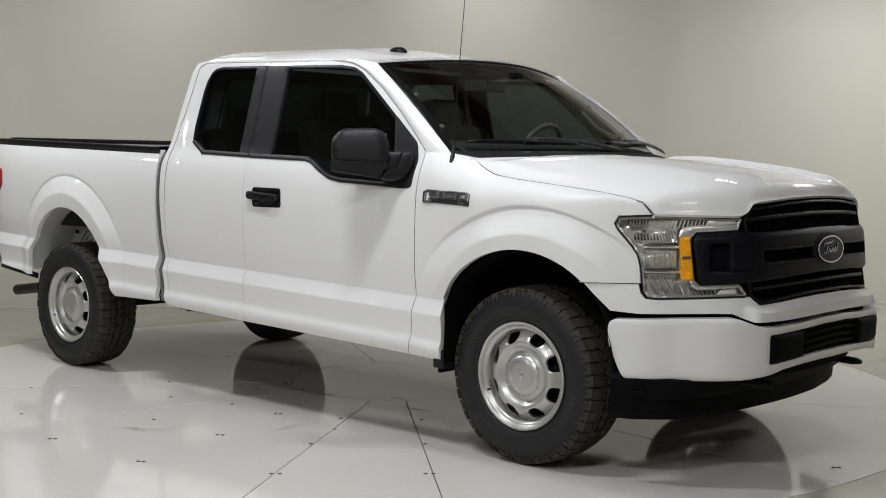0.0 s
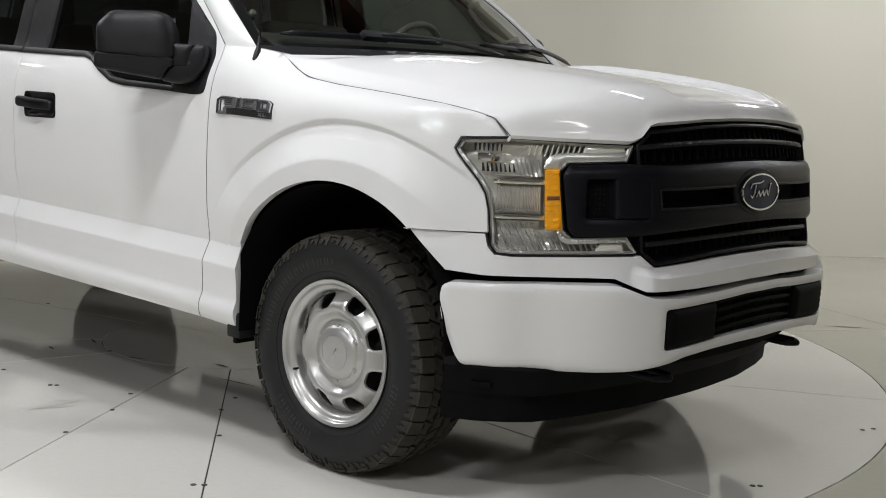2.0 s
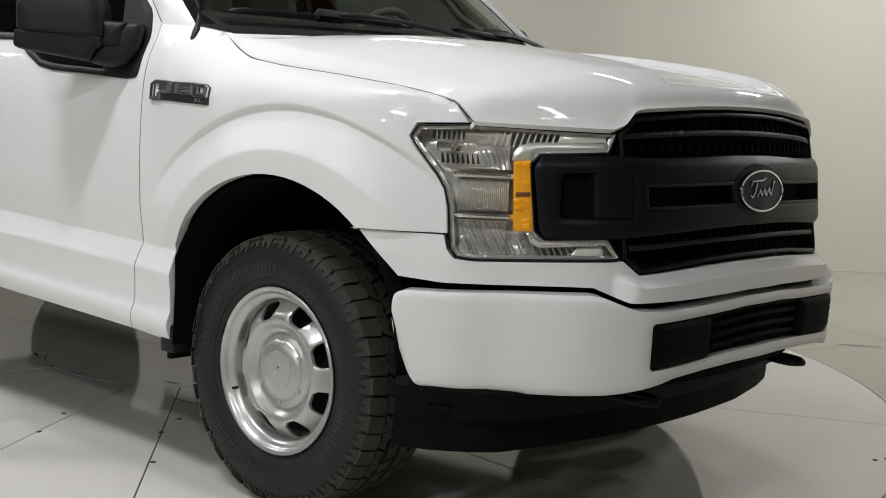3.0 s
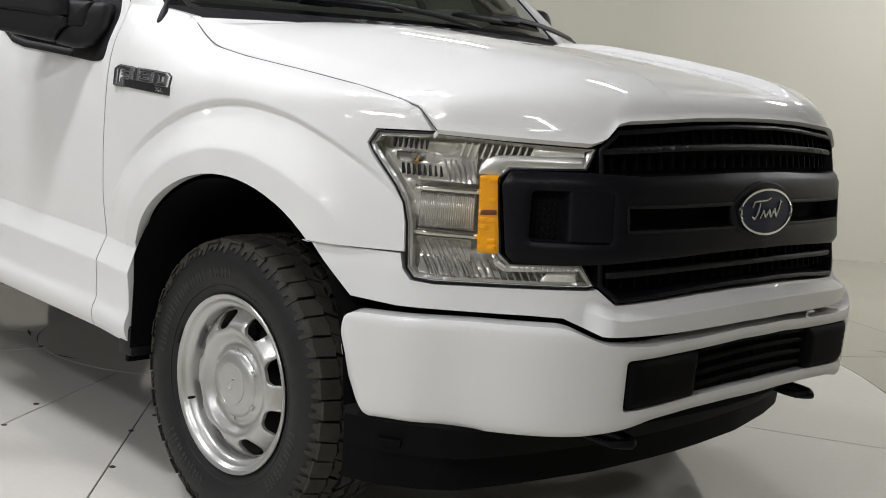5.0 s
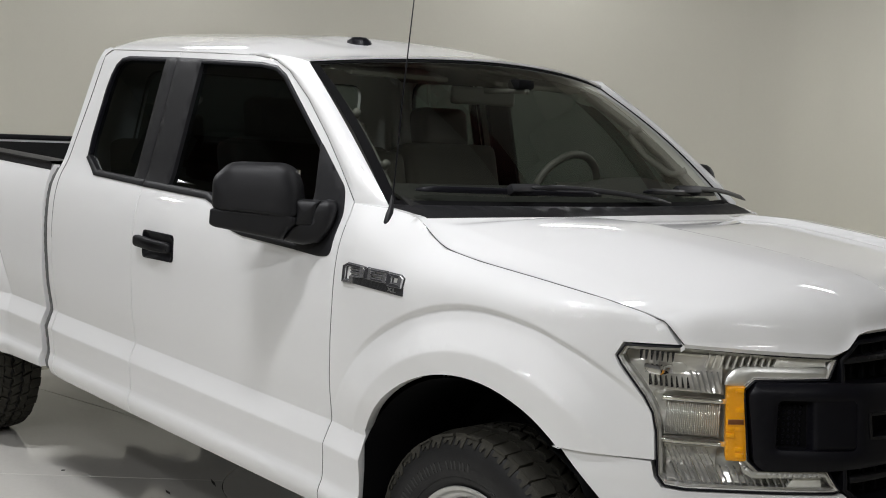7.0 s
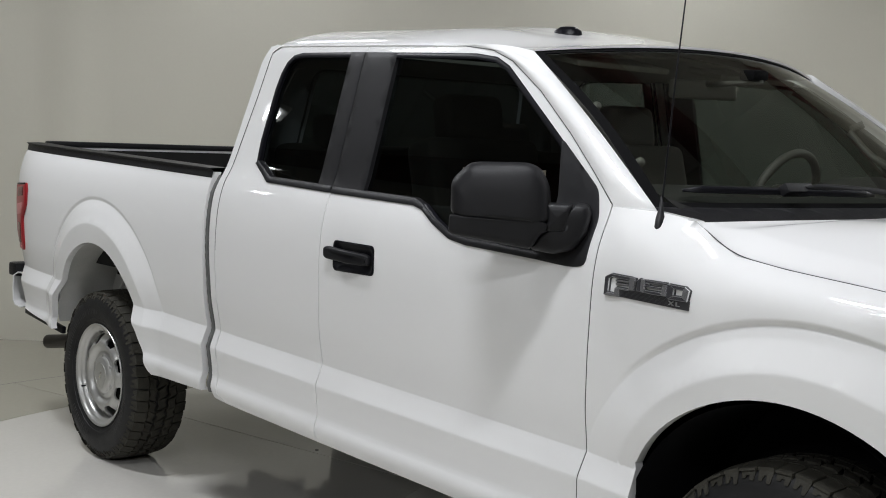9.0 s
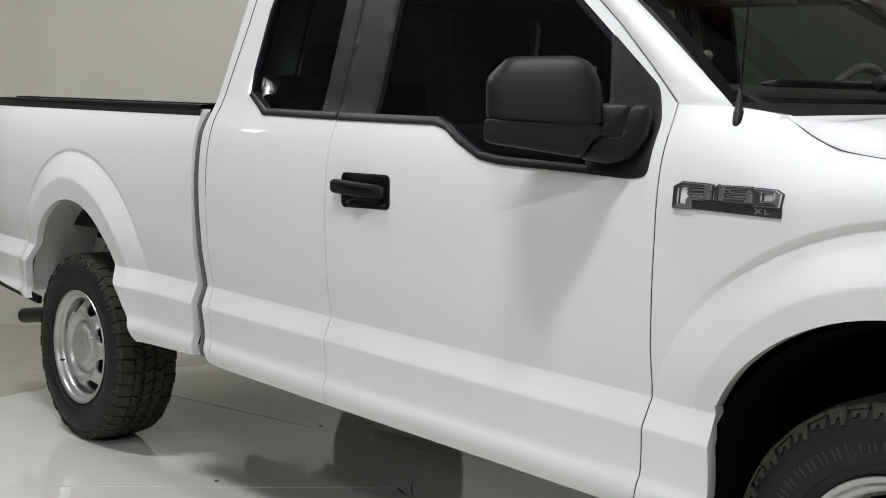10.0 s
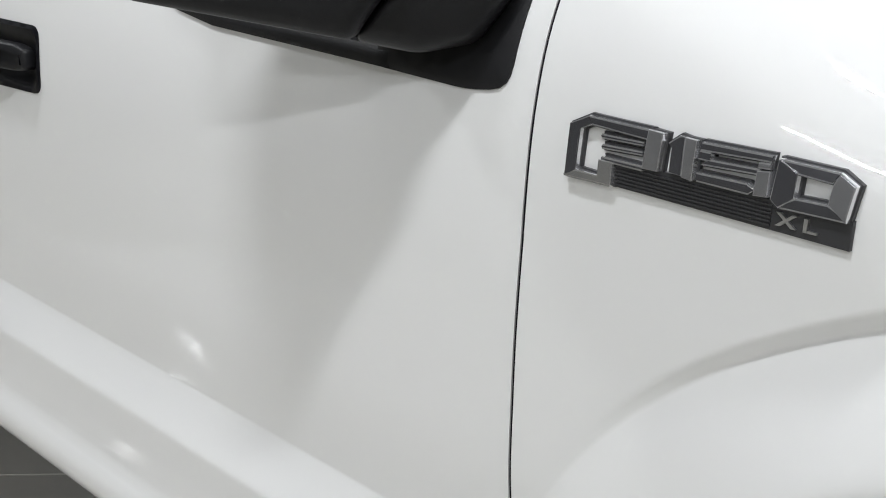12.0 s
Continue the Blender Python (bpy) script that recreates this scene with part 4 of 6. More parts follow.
us = [i / 200 for i in range(201)]
vs = sorted(set([i / 60 for i in range(55)] + [.925, .945, .962, .978, .99, 1.0]))
rows = [[hood_point(u, v) for u in us] for v in vs]
rows = [[(r[0][0], r[0][1] + .002, r[0][2] - .012)] + r + [(r[-1][0], r[-1][1] - .002, r[-1][2] - .012)] for r in rows]
rows = [[(x + .004, y, z - .014) for x, y, z in rows[0]]] + rows + [[(x - .012, y, z - .010) for x, y, z in rows[-1]]]
part("bonnet", loft_bm(rows), PAINT, truck)
# dark lines added along the bonnet gaps to stand for their shade
for sy in (-1, 1):
    part("bonnet_seal", tube_bm([(x, set_over(x, sy * (y + .0021)), z - .0018) for x, y, z in (along(HOOD_SIDE, i / 90) for i in range(0, 91))], .0014, 8), HOSE, truck, "dark grey line standing for shade in the bonnet gap")

# dark line added in the shut line between fender and door, for the gap's shade
SHUT = [(-.643, .407), (-.630, .46), (-.611, .68), (-.598, 1.05), (-.600, 1.29)]
for sy in (-1, 1):
    part("door_seal", tube_bm([side(sy)(*along(SHUT, i / 110), -.0022) for i in range(111)], .0010, 6), SATIN, truck, "black line standing for shade in the door shut line")

# seam between the doors' frames and the cab, its shade drawn as a dark line
FRAME = [(-2.575, 1.0), (-2.575, 1.28), (-2.548, 1.40), (-2.503, 1.60), (-2.473, 1.777), (-2.447, 1.795), (-2.42, 1.8035), (-1.87, 1.8045), (-1.35, 1.801), (-1.22, 1.789), (-1.119, 1.755), (-.97, 1.666), (-.813, 1.548), (-.697, 1.450), (-.602, 1.364)]
for sy in (-1, 1):
    part("frame_seal", tube_bm([side(sy)(*along(FRAME, i / 160), -.0006) for i in range(161)], .0013, 6), HOSE, truck, "dark grey line standing for shade in the door frame seam")

# scuttle between windscreen and bonnet
rows = []
for i in range(41):
    q = -1 + 2 * i / 40
    y = q * .852
    w = Vector(screen_point(.03, q))
    h = hood_rear((y + .841) / 1.682 if abs(y) < .841 else (0 if y < 0 else 1))
    h.y = set_over(h.x, h.y)
    rib = .010 * (i % 2)
    rows.append([tuple(w + Vector((-.02, 0, -.012))), tuple(w + Vector((.01, 0, .0))), tuple(w.lerp(h, .35) + Vector((0, 0, -.004 + rib))),
                 tuple(w.lerp(h, .7) + Vector((0, 0, -.006 + rib))), tuple(h + Vector((-.006, 0, -.004))), tuple(h + Vector((-.002, 0, -.05)))])
part("scuttle_panel", loft_bm(rows, .004), PLASTIC, truck, "ribbed black plastic scuttle panel")
part("scuttle_tray", box_bm((.5, 1.6, .02), (-.36, 0, 1.27), .004), VOID, truck)


def ridge_bm(points, wide, high, up=Vector((.3, 0, .95))):
    rows = []
    pts = [Vector(p) for p in points]
    for i, p in enumerate(pts):
        t = (pts[min(i + 1, len(pts) - 1)] - pts[max(i - 1, 0)]).normalized()
        a = t.cross(up).normalized()
        k = .4 if i in (0, len(pts) - 1) else 1
        rows.append([tuple(p + a * wide * x * k + up * high * z * k) for x, z in ((-1, 0), (-.8, .6), (-.2, 1), (.2, 1), (.8, .6), (1, 0), (0, -.3))])
    bm = loft_bm(rows, closed=True)
    bmesh.ops.holes_fill(bm, edges=bm.edges[:])
    return bm


def wiper(y_tip, y_pivot, name="wiper"):
    def on(y, t, out):
        x, yy, z = screen_point(t, max(-1, min(1, y / .84)))
        return (x + .55 * out, y, z + .75 * out)
    n = 14
    blade = [on(y_tip + (y_pivot + .10 - y_tip) * i / n, .085 - .02 * i / n, .018) for i in range(n + 1)]
    arm_start = on(y_pivot + .42, .02, .02)
    arm = [Vector(arm_start).lerp(Vector(on(y_pivot - .16, .085, .035)), i / 8) + Vector((.55, 0, .75)) * .014 * math.sin(math.pi * i / 8) for i in range(9)]
    w = part(name, ridge_bm(blade, .010, .016), SATIN, truck, "black windscreen wiper")
    part("wiper_arm", ridge_bm([tuple(p) for p in arm], .014, .013), PLASTIC, w)
    part("blade_saddle", box_bm((.032, .13, .032), on(y_pivot - .18, .085, .026), .009, Matrix.Rotation(radians(-35), 4, "Y")), PLASTIC, w)


wiper(-.76, -.26)
wiper(.06, .52)

# aerial on the right fender
foot = Vector((-.452, -.862, 1.325))
aerial = part("aerial", tube_bm([foot + Vector((0, 0, .02)), foot + Vector((.018, .012, .40)), foot + Vector((.040, .03, .80))], .0028, 8, (1, .85, .6)), SATIN, truck, "thin black whip aerial")
bm = tube_bm([foot + Vector((.026, -.036, -.016)), foot + Vector((.020, -.028, .004)), foot + Vector((.012, -.014, .030)), foot + Vector((.004, -.003, .055)), foot + Vector((.001, .001, .085))], .0125, 14, (.45, 1, .95, .5, .25))
part("aerial_foot", bm, PLASTIC, aerial)
bm = lathe_bm([(.0001, .034), (.024, .032), (.040, .020), (.046, 0)], 20)
bmesh.ops.rotate(bm, matrix=Matrix.Rotation(radians(90), 3, "X"), verts=bm.verts)
bmesh.ops.scale(bm, vec=(1.25, 1, 1), verts=bm.verts)
bmesh.ops.translate(bm, vec=Vector(roof_point(.765, -.44)) - Vector((0, 0, .003)), verts=bm.verts)
part("roof_aerial", bm, SATIN, truck, "small black roof aerial puck")

# ---- the nose ----
M = 2 * REACH
VALANCE = [(.160, .8412), (.386, .8412), (.395, .806), (.414, .783), (.464, .779), (.81, .790), (.832, .793), (.876, .756), (1.14, .772), (1.28, .777)]
VALANCE = VALANCE + [(M - s, z) for s, z in reversed(VALANCE)] + [(M - s, z) for s, z in [(.276, .730), (.389, .722), (.685, .726), (.76, .725), (.84, .691), (1.0, .693), (1.28, .703)]] \
    + [(1.28, .703), (1.0, .693), (.84, .691), (.76, .725), (.685, .726), (.389, .722), (.276, .730)]


def valance_lift(s, z, o=0.0):
    k = s if s < REACH else M - s
    brink = interp(k, [(.80, .772), (.876, .754), (1.14, .770), (1.28, .775)])
    shelf = .036 * min(1, max(0, (brink - z) / .026)) * smooth((k - .80) / .06)
    return nose(s, z, .004 + shelf + o)


SHELF_LINES = [[(.80 + (M - 1.60) * i / 120, interp(min(.80 + (M - 1.60) * i / 120, M - .80 - (M - 1.60) * i / 120), [(.80, .772), (.876, .754), (1.14, .770), (1.28, .775)]) - d) for i in range(121)] for d in (.0005, .024, .028)]


part("bumper_valance", panel_bm(VALANCE, valance_lift, .02, .05, edge=.012, lines=SHELF_LINES, fair=True), PAINT, truck)


def bumper_lift(s, z, o=0.0):
    zm = .585
    roll = ((z - zm) / .135)
    k = s if s < REACH else M - s
    square = .026 * smooth((k - .50) / .25) * smooth((1.15 - k) / .30)
    return nose(s, z, .036 + square - .016 * min(1.15, abs(roll)) ** 11 + o)


top = [(.272, .700), (.391, .702), (.561, .708), (.761, .713), (.848, .674), (.942, .670), (1.12, .674), (1.28, .684)]
bot = [(.330, .470), (.350, .455), (.455, .450), (.711, .455), (.804, .459), (.90, .476), (.969, .490), (1.25, .502)]
top = [(.300, .700), (.278, .690), (.272, .660), (.276, .60), (.318, .49)][::-1] + top[1:]
bot = [(.335, .462)] + bot[1:]
BUMPER = top + [(M - s, z) for s, z in reversed(top)] + [(M - s, z) for s, z in bot] + bot[::-1]
FOG = [(.886, .516), (.884, .640), (1.12, .646), (1.28, .656), (M - 1.28, .656), (M - 1.12, .646), (M - .884, .640), (M - .886, .516), (M - 1.14, .528), (M - 1.28, .534), (1.28, .534), (1.14, .528)]
bumper = part("front_bumper", panel_bm(round_corners(BUMPER, .024), bumper_lift, .018, .06, [round_corners(FOG, .012)], edge=.012, roll=.005), PAINT, truck, "white painted front bumper")
# near-black sheets behind the bumper openings carry their shade as colour
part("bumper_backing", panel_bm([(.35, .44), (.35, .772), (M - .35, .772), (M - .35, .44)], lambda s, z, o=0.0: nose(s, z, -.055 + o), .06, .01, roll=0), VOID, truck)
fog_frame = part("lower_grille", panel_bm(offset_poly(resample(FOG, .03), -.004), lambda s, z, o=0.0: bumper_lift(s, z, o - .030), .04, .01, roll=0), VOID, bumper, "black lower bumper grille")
for a, b in ((.890, 1.122), (M - 1.122, M - .890)):
    za = .522
    block = [(a, za), (a, .636), (b, .643 if a < REACH else .636), (b, .530)]
    if a > REACH:
        block = [(a, .530), (a, .643), (b, .636), (b, .522)]
    part("fog_cover", panel_bm(round_corners(block, .012), lambda s, z, o=0.0, p=a, q=b: bumper_lift(s, z, o - .004 + .010 * min(1, max(0, min(s - p, q - s, z - .525, .640 - z) / .016))), .012, .03, roll=.003, edge=.010), DAM_BLACK, fog_frame, "black blanked fog lamp cover")
for z0 in (.545, .575, .606, .634):
    bar = [(1.135, z0), (M - 1.135, z0), (M - 1.135, z0 + .012), (1.135, z0 + .012)]
    part("grille_slat", panel_bm(bar, lambda s, z, o=0.0: bumper_lift(s, z + .012 * math.sin(math.pi * (s - 1.135) / (M - 2.27)), o - .012), .02, .02, roll=.002), DAM_BLACK, fog_frame)
for s0 in (1.26, 1.387, 1.514):
    part("grille_rib", panel_bm([(s0 - .004, .535), (s0 + .004, .535), (s0 + .004, .655), (s0 - .004, .655)], lambda s, z, o=0.0: bumper_lift(s, z, o - .026), .02, .02, roll=0), DAM_BLACK, fog_frame)

# air dam and skirt under the bumper
DAM = [(.46, .900), (.552, .866), (.635, .80), (.685, .74), (.732, .581), (.782, .335), (.797, .12), (.800, 0)]


def dam_rows(levels):
    pts = [along(DAM, i / 30) for i in range(31)]
    full = [(x, -y) for x, y in pts] + [(x, y) for x, y in reversed(pts[:-1])]
    rows = []
    for z, grow in levels:
        rows.append([(x + grow * (.4 + .6 * smooth((x - .5) / .25)), set_over(x, y * (1 + .02 * grow / .05)), z) for x, y in full])
    return rows


part("air_dam", loft_bm(dam_rows([(.283, -.004), (.281, .004), (.30, .006), (.36, .010), (.372, .03), (.385, .034)]), .008), DAM_BLACK, truck, "black plastic air dam")
part("bumper_skirt", loft_bm(dam_rows([(.372, .05), (.40, .07), (.43, .085), (.452, .095), (.47, .06), (.49, .0)]), .008), DAM_BLACK, truck, "black plastic bumper skirt")
for sy in (-1, 1):
    loop = [(.80, sy * .40, .425), (.90, sy * .395, .420), (.935, sy * .40, .418), (.962, sy * .43, .418), (.935, sy * .465, .418), (.90, sy * .47, .420), (.80, sy * .465, .425)]
    pts = [(x, set_over(x, y), z) for x, y, z in (along(loop, i / 24) for i in range(25))]
    part("tow_hook", tube_bm(pts, .0115, 10), SATIN, truck, "black steel tow hook")
    part("skirt_slot", box_bm((.06, .012, .018), (.60 + .0, sy * .885, .40), .004, Matrix.Rotation(radians(sy * -28), 4, "Z")), VOID, truck)

# grille
GR = [(.818, 1.113), (.868, 1.156), (1.13, 1.177), (1.28, 1.183)]
GB = [(.832, .800), (.880, .763), (1.14, .783), (1.28, .788)]
GRILLE = GR + [(M - s, z) for s, z in reversed(GR)] + [(M - s, z) for s, z in GB] + GB[::-1]
# the backing sheet is near black: depth shade of the openings as colour
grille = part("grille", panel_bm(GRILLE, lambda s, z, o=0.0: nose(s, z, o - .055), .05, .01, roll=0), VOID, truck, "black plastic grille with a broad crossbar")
part("grille_frame", panel_bm(GRILLE, lambda s, z, o=0.0: nose(s, z, o + .004), .05, .05, [offset_poly(resample(GRILLE, .02), .010)], roll=.003, edge=.02), SATIN, grille)


def arch(s):
    """The rise of the grille's lines towards the middle."""
    return 1 - ((s - REACH) / .56) ** 2


def bar_points(z0, z1, rise, half):
    n = 24
    a = [(REACH - half + 2 * half * i / n) for i in range(n + 1)]
    return [(s, z0 + rise * arch(s)) for s in a] + [(s, z1 + rise * arch(s)) for s in reversed(a)]


for z0, z1, rise, half in ((1.099, 1.113, .022, .565), (.815, .828, .018, .53)):
    part("grille_bar", panel_bm(bar_points(z0, z1, rise, half), lambda s, z, o=0.0: nose(s, z, o - .004), .02, .035, roll=.004), PLASTIC, grille)
# upright ribs in the deep openings
for i in range(27):
    s = REACH - .52 + 1.04 * i / 26
    for z0, z1 in ((1.06, 1.092), (1.112, 1.150), (.79, .812), (.828, .862)):
        lift_z = .016 * arch(s)
        part("grille_rib", panel_bm([(s - .0022, z0 + lift_z), (s + .0022, z0 + lift_z), (s + .0022, z1 + lift_z), (s - .0022, z1 + lift_z)], lambda u, z, o=0.0: nose(u, z, o - .021), .03, .014, roll=0), DAM_BLACK, grille)
# crossbar with hooked ends over the head lamps
BART = [(.600, 1.020), (.617, 1.051), (.79, 1.058), (.95, 1.055), (1.14, 1.061), (1.28, 1.066)]
BARB = [(.620, .862), (.640, .843), (.80, .848), (.95, .860), (1.14, .871), (1.28, .876)]
CROSS = BART + [(M - s, z) for s, z in reversed(BART)] + [(M - s, z) for s, z in BARB] + BARB[::-1]
SLOT_R = [(.893, .930), (.889, .984), (1.05, .986), (1.26, .990), (1.26, .936), (1.05, .932)]
SLOT_L = [(M - s, z) for s, z in reversed(SLOT_R)]
POCKET_R = [(.668, .895), (.668, 1.012), (.855, 1.018), (.857, .898)]
POCKET_L = [(M - s, z) for s, z in reversed(POCKET_R)]
cross_lift = lambda s, z, o=0.0: nose(s, z, o + .020 - .012 * smooth((abs(z - .955) - .075) / .03))
crossbar = part("grille_crossbar", panel_bm(round_corners(CROSS, .008), cross_lift, .022, .05, [round_corners(SLOT_R, .008), round_corners(SLOT_L, .008), round_corners(POCKET_R, .014), round_corners(POCKET_L, .014)], roll=.005, edge=.016), SATIN, grille, "satin black grille crossbar")
# slot backs in the same near black, for the shade in the slots
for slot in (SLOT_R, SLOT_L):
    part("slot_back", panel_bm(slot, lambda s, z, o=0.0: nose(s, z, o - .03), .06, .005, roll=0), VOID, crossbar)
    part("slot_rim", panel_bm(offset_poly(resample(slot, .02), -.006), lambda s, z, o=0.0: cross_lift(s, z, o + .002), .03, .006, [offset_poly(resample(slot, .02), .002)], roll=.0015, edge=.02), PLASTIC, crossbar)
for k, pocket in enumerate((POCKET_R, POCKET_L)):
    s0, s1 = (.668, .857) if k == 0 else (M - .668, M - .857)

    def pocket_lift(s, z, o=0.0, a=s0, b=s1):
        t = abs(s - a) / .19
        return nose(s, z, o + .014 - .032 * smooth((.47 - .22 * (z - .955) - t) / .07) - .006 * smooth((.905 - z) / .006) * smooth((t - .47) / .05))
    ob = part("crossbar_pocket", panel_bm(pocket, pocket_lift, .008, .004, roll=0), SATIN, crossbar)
    # near-black sheet over the pocket's deep end, painting its shade
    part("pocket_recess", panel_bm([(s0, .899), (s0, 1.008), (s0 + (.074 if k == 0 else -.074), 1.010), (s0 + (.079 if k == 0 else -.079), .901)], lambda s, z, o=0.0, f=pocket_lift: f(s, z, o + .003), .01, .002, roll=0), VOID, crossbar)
    for i in range(5):
        for j in range(7):
            s = .676 + .013 * i if k == 0 else M - .676 - .013 * i
            z = .908 + .0145 * j
            part("pocket_stud", box_bm((.006, .006, .008), nose(s, z, -.014), .002), SATIN, crossbar)

part("grille_filler", panel_bm([(.85, 1.10), (M - .85, 1.10), (M - .85, 1.165), (M - .90, 1.196), (.90, 1.196), (.85, 1.165)], lambda s, z, o=0.0: nose(s, z, o - .032), .05, .004, roll=0), VOID, grille)

# oval badge
def oval_lift(u, v, o=0.0):
    return nose(REACH + u, .970 + v, o + .024)


def oval(a, b, n=40):
    return [(a * math.cos(math.tau * i / n), b * math.sin(math.tau * i / n)) for i in range(n)]


badge = part("oval_badge", plate_bm(oval(.150, .076), oval_lift, .010, .004, .05, -.012), SATIN, grille, "black oval badge surround")
part("badge_ring", panel_bm(oval(.124, .059), lambda u, v, o: oval_lift(u, v, o + .009), .05, .008, [oval(.1175, .0535)], roll=.003), CHROME, badge, "chrome oval ring")
part("badge_enamel", plate_bm(oval(.1175, .0545), oval_lift, .004, .001, .05, .0), BLUE, badge, "dark blue oval enamel")


def stroke(points, r, lift, mat, parent, name="badge_stroke"):
    pts = [lift(*along(points, i / 40)) for i in range(41)]
    taper = [.5 + .5 * math.sin(math.pi * (i + 4) / 48) for i in range(41)]
    return part(name, tube_bm(pts, r, 8, taper), mat, parent, "bright script-like stroke")


for pts in ([(-.070, .012), (-.062, .026), (-.038, .028), (-.008, .029), (.012, .035)], [(-.036, .024), (-.048, -.004), (-.062, -.018), (-.072, -.010)],
            [(-.034, -.016), (-.020, .004), (-.012, -.014), (.004, .005), (.012, -.014), (.030, .008), (.040, -.014), (.052, .004), (.062, .026), (.070, .022)]):
    stroke(pts, .0034, lambda u, v: oval_lift(u, v, .006), CHROME, badge)

# head lamps
rng_lamp = random.Random(8)
for sy in (-1, 1):
    def L(s, z, o=0.0, q=sy):
        x, y, zz = nose_plain(s, z, o)
        return (x, set_over(x, y if q < 0 else -y), zz)
    lamp = part("headlamp", panel_bm(LAMP, lambda s, z, o=0.0: L(s, z, o - .080 + .03 * smooth((s - .62) / .1) + .010 * abs(math.sin(s * 34)) + .006 * math.sin(z * 90)), .012, .006, roll=0), LAMP_GREY, truck, "clear rectangular headlamp with amber marker")
    fine = resample(LAMP, .02)
    part("lamp_wall", loft_bm([[L(s, z, -.080 + .03 * smooth((s - .62) / .1)) for s, z in fine + fine[:1]], [L(s, z, -.004) for s, z in fine + fine[:1]]], .003), REFLECTOR, lamp)
    part("lamp_gasket", panel_bm(offset_poly(fine, -.0028), lambda s, z, o=0.0: L(s, z, o + .000), .04, .02, [offset_poly(fine, .0025)], roll=.002, edge=.02), SATIN, lamp, "black headlamp gasket")
    part("lamp_bezel", panel_bm(offset_poly(fine, .004), lambda s, z, o=0.0: L(s, z, o - .012), .04, .03, [offset_poly(fine, .010)], roll=.003, edge=.02), BRIGHT_CHROME, lamp, "grey lamp bezel")
    ob = part("lamp_lens", panel_bm(offset_poly(fine, .003), lambda s, z, o=0.0: L(s, z, o + .001), .03, .003, roll=0), LENS, lamp, "clear lamp lens")
    ob.visible_shadow = False
    marker = [(.549, 1.034), (.594, 1.038), (.604, .860), (.556, .859)]
    am = part("amber_marker", panel_bm(round_corners(marker, .006), lambda s, z, o=0.0: L(s, z, o - .0005), .012, .03, roll=.003, edge=.01), AMBER, lamp, "amber side marker")
    for i in range(22):
        z, k = .866 + .0155 * (i // 2), i % 2
        s0 = .5565 + .021 * k - .006 * (z - .86) / .17
        if .944 < z < .962:
            continue
        part("marker_facet", panel_bm([(s0, z), (s0 + .018, z + .001), (s0 + .018, z + .012), (s0, z + .011)], lambda u, v, o=0.0, w=rng_lamp.uniform(-.9, .9), q=s0, h=z: L(u, v, o + .0006 + .2 * w * (v - h) + .2 * w * (u - q)), .01, .006, roll=.001), AMBER, am)
    part("marker_lamp", panel_bm([(.557, .945), (.594, .947), (.593, .959), (.557, .957)], lambda u, v, o=0.0: L(u, v, o + .0016), .01, .006, roll=.001), LAMP_BULB, am)
    # dipped-beam window: upright flutes between two bright rails
    flutes = []
    for i in range(26):
        s = .412 + .128 * i / 25
        flutes.append(tube_bm([L(s, .906, -.040), L(s, .984, -.040)], .0029, 6))
    part("lamp_flutes", join_bm(*flutes), FLUTED, lamp, "fluted lamp glass")
    part("lamp_bowl", panel_bm([(.405, .900), (.545, .900), (.545, .99), (.405, .99)], lambda s, z, o=0.0: L(s, z, o - .050 - .03 * math.cos((s - .475) * 20) * math.cos((z - .945) * 30)), .012, .004, roll=0), REFLECTOR, lamp)
    for z0, z1 in ((.988, 1.000), (.886, .898)):
        part("lamp_rail", panel_bm([(.398, z0), (.556, z0), (.556, z1), (.398, z1)], lambda s, z, o=0.0: L(s, z, o - .020), .015, .05, roll=.004), CHROME, lamp, "bright lamp rail")
    # high-beam and lower reflectors with fins
    for k, (z0, z1, s0, s1, count) in enumerate(((1.072, 1.104, .50, .66, 11), (.795, .836, .45, .72, 17))):
        for i in range(count):
            s = s0 + (s1 - s0) * i / (count - 1)
            tilt = .010 if k == 0 else -.020
            part("reflector_fin", panel_bm([(s - .0022, z0), (s + .0022, z0), (s + .0022 + tilt, z1), (s - .0022 + tilt, z1)], lambda u, z, o=0.0: L(u, z, o - .022), .02, .03, roll=0), LAMP_GREY if k == 0 else BLACK_CHROME, lamp)
    for pts in ([(.66, 1.083), (.79, 1.090), (.79, 1.104), (.67, 1.104)], [(.70, .795), (.79, .795), (.785, .826), (.72, .822)]):
        part("lamp_step", panel_bm(pts, lambda u, z, o=0.0: L(u, z, o - .020), .02, .02, roll=.003), LAMP_GREY, lamp)
    part("lamp_bowl", panel_bm([(.400, 1.01), (.540, 1.01), (.540, 1.10), (.330, 1.10)], lambda s, z, o=0.0: L(s, z, o - .030 - .045 * math.sin(math.pi * min(1, max(0, (s - .34) / .2))) * math.sin(math.pi * min(1, max(0, (z - 1.005) / .1)))), .012, .004, roll=0), REFLECTOR, lamp)
    part("lamp_bowl", panel_bm([(.420, .795), (.540, .795), (.540, .88), (.410, .88)], lambda s, z, o=0.0: L(s, z, o - .030 - .04 * math.sin(math.pi * (z - .79) / .1)), .012, .004, roll=0), REFLECTOR, lamp)
    for i in range(7):
        s = .336 + .0135 * i
        part("lamp_tooth", panel_bm([(s - .0034, 1.102), (s + .0034, 1.102), (s + .001, 1.080), (s - .001, 1.080)], lambda u, z, o=0.0: L(u, z, o - .016), .01, .012, roll=0), SATIN, lamp)
    for i in range(8):
        s = .362 + .0135 * i
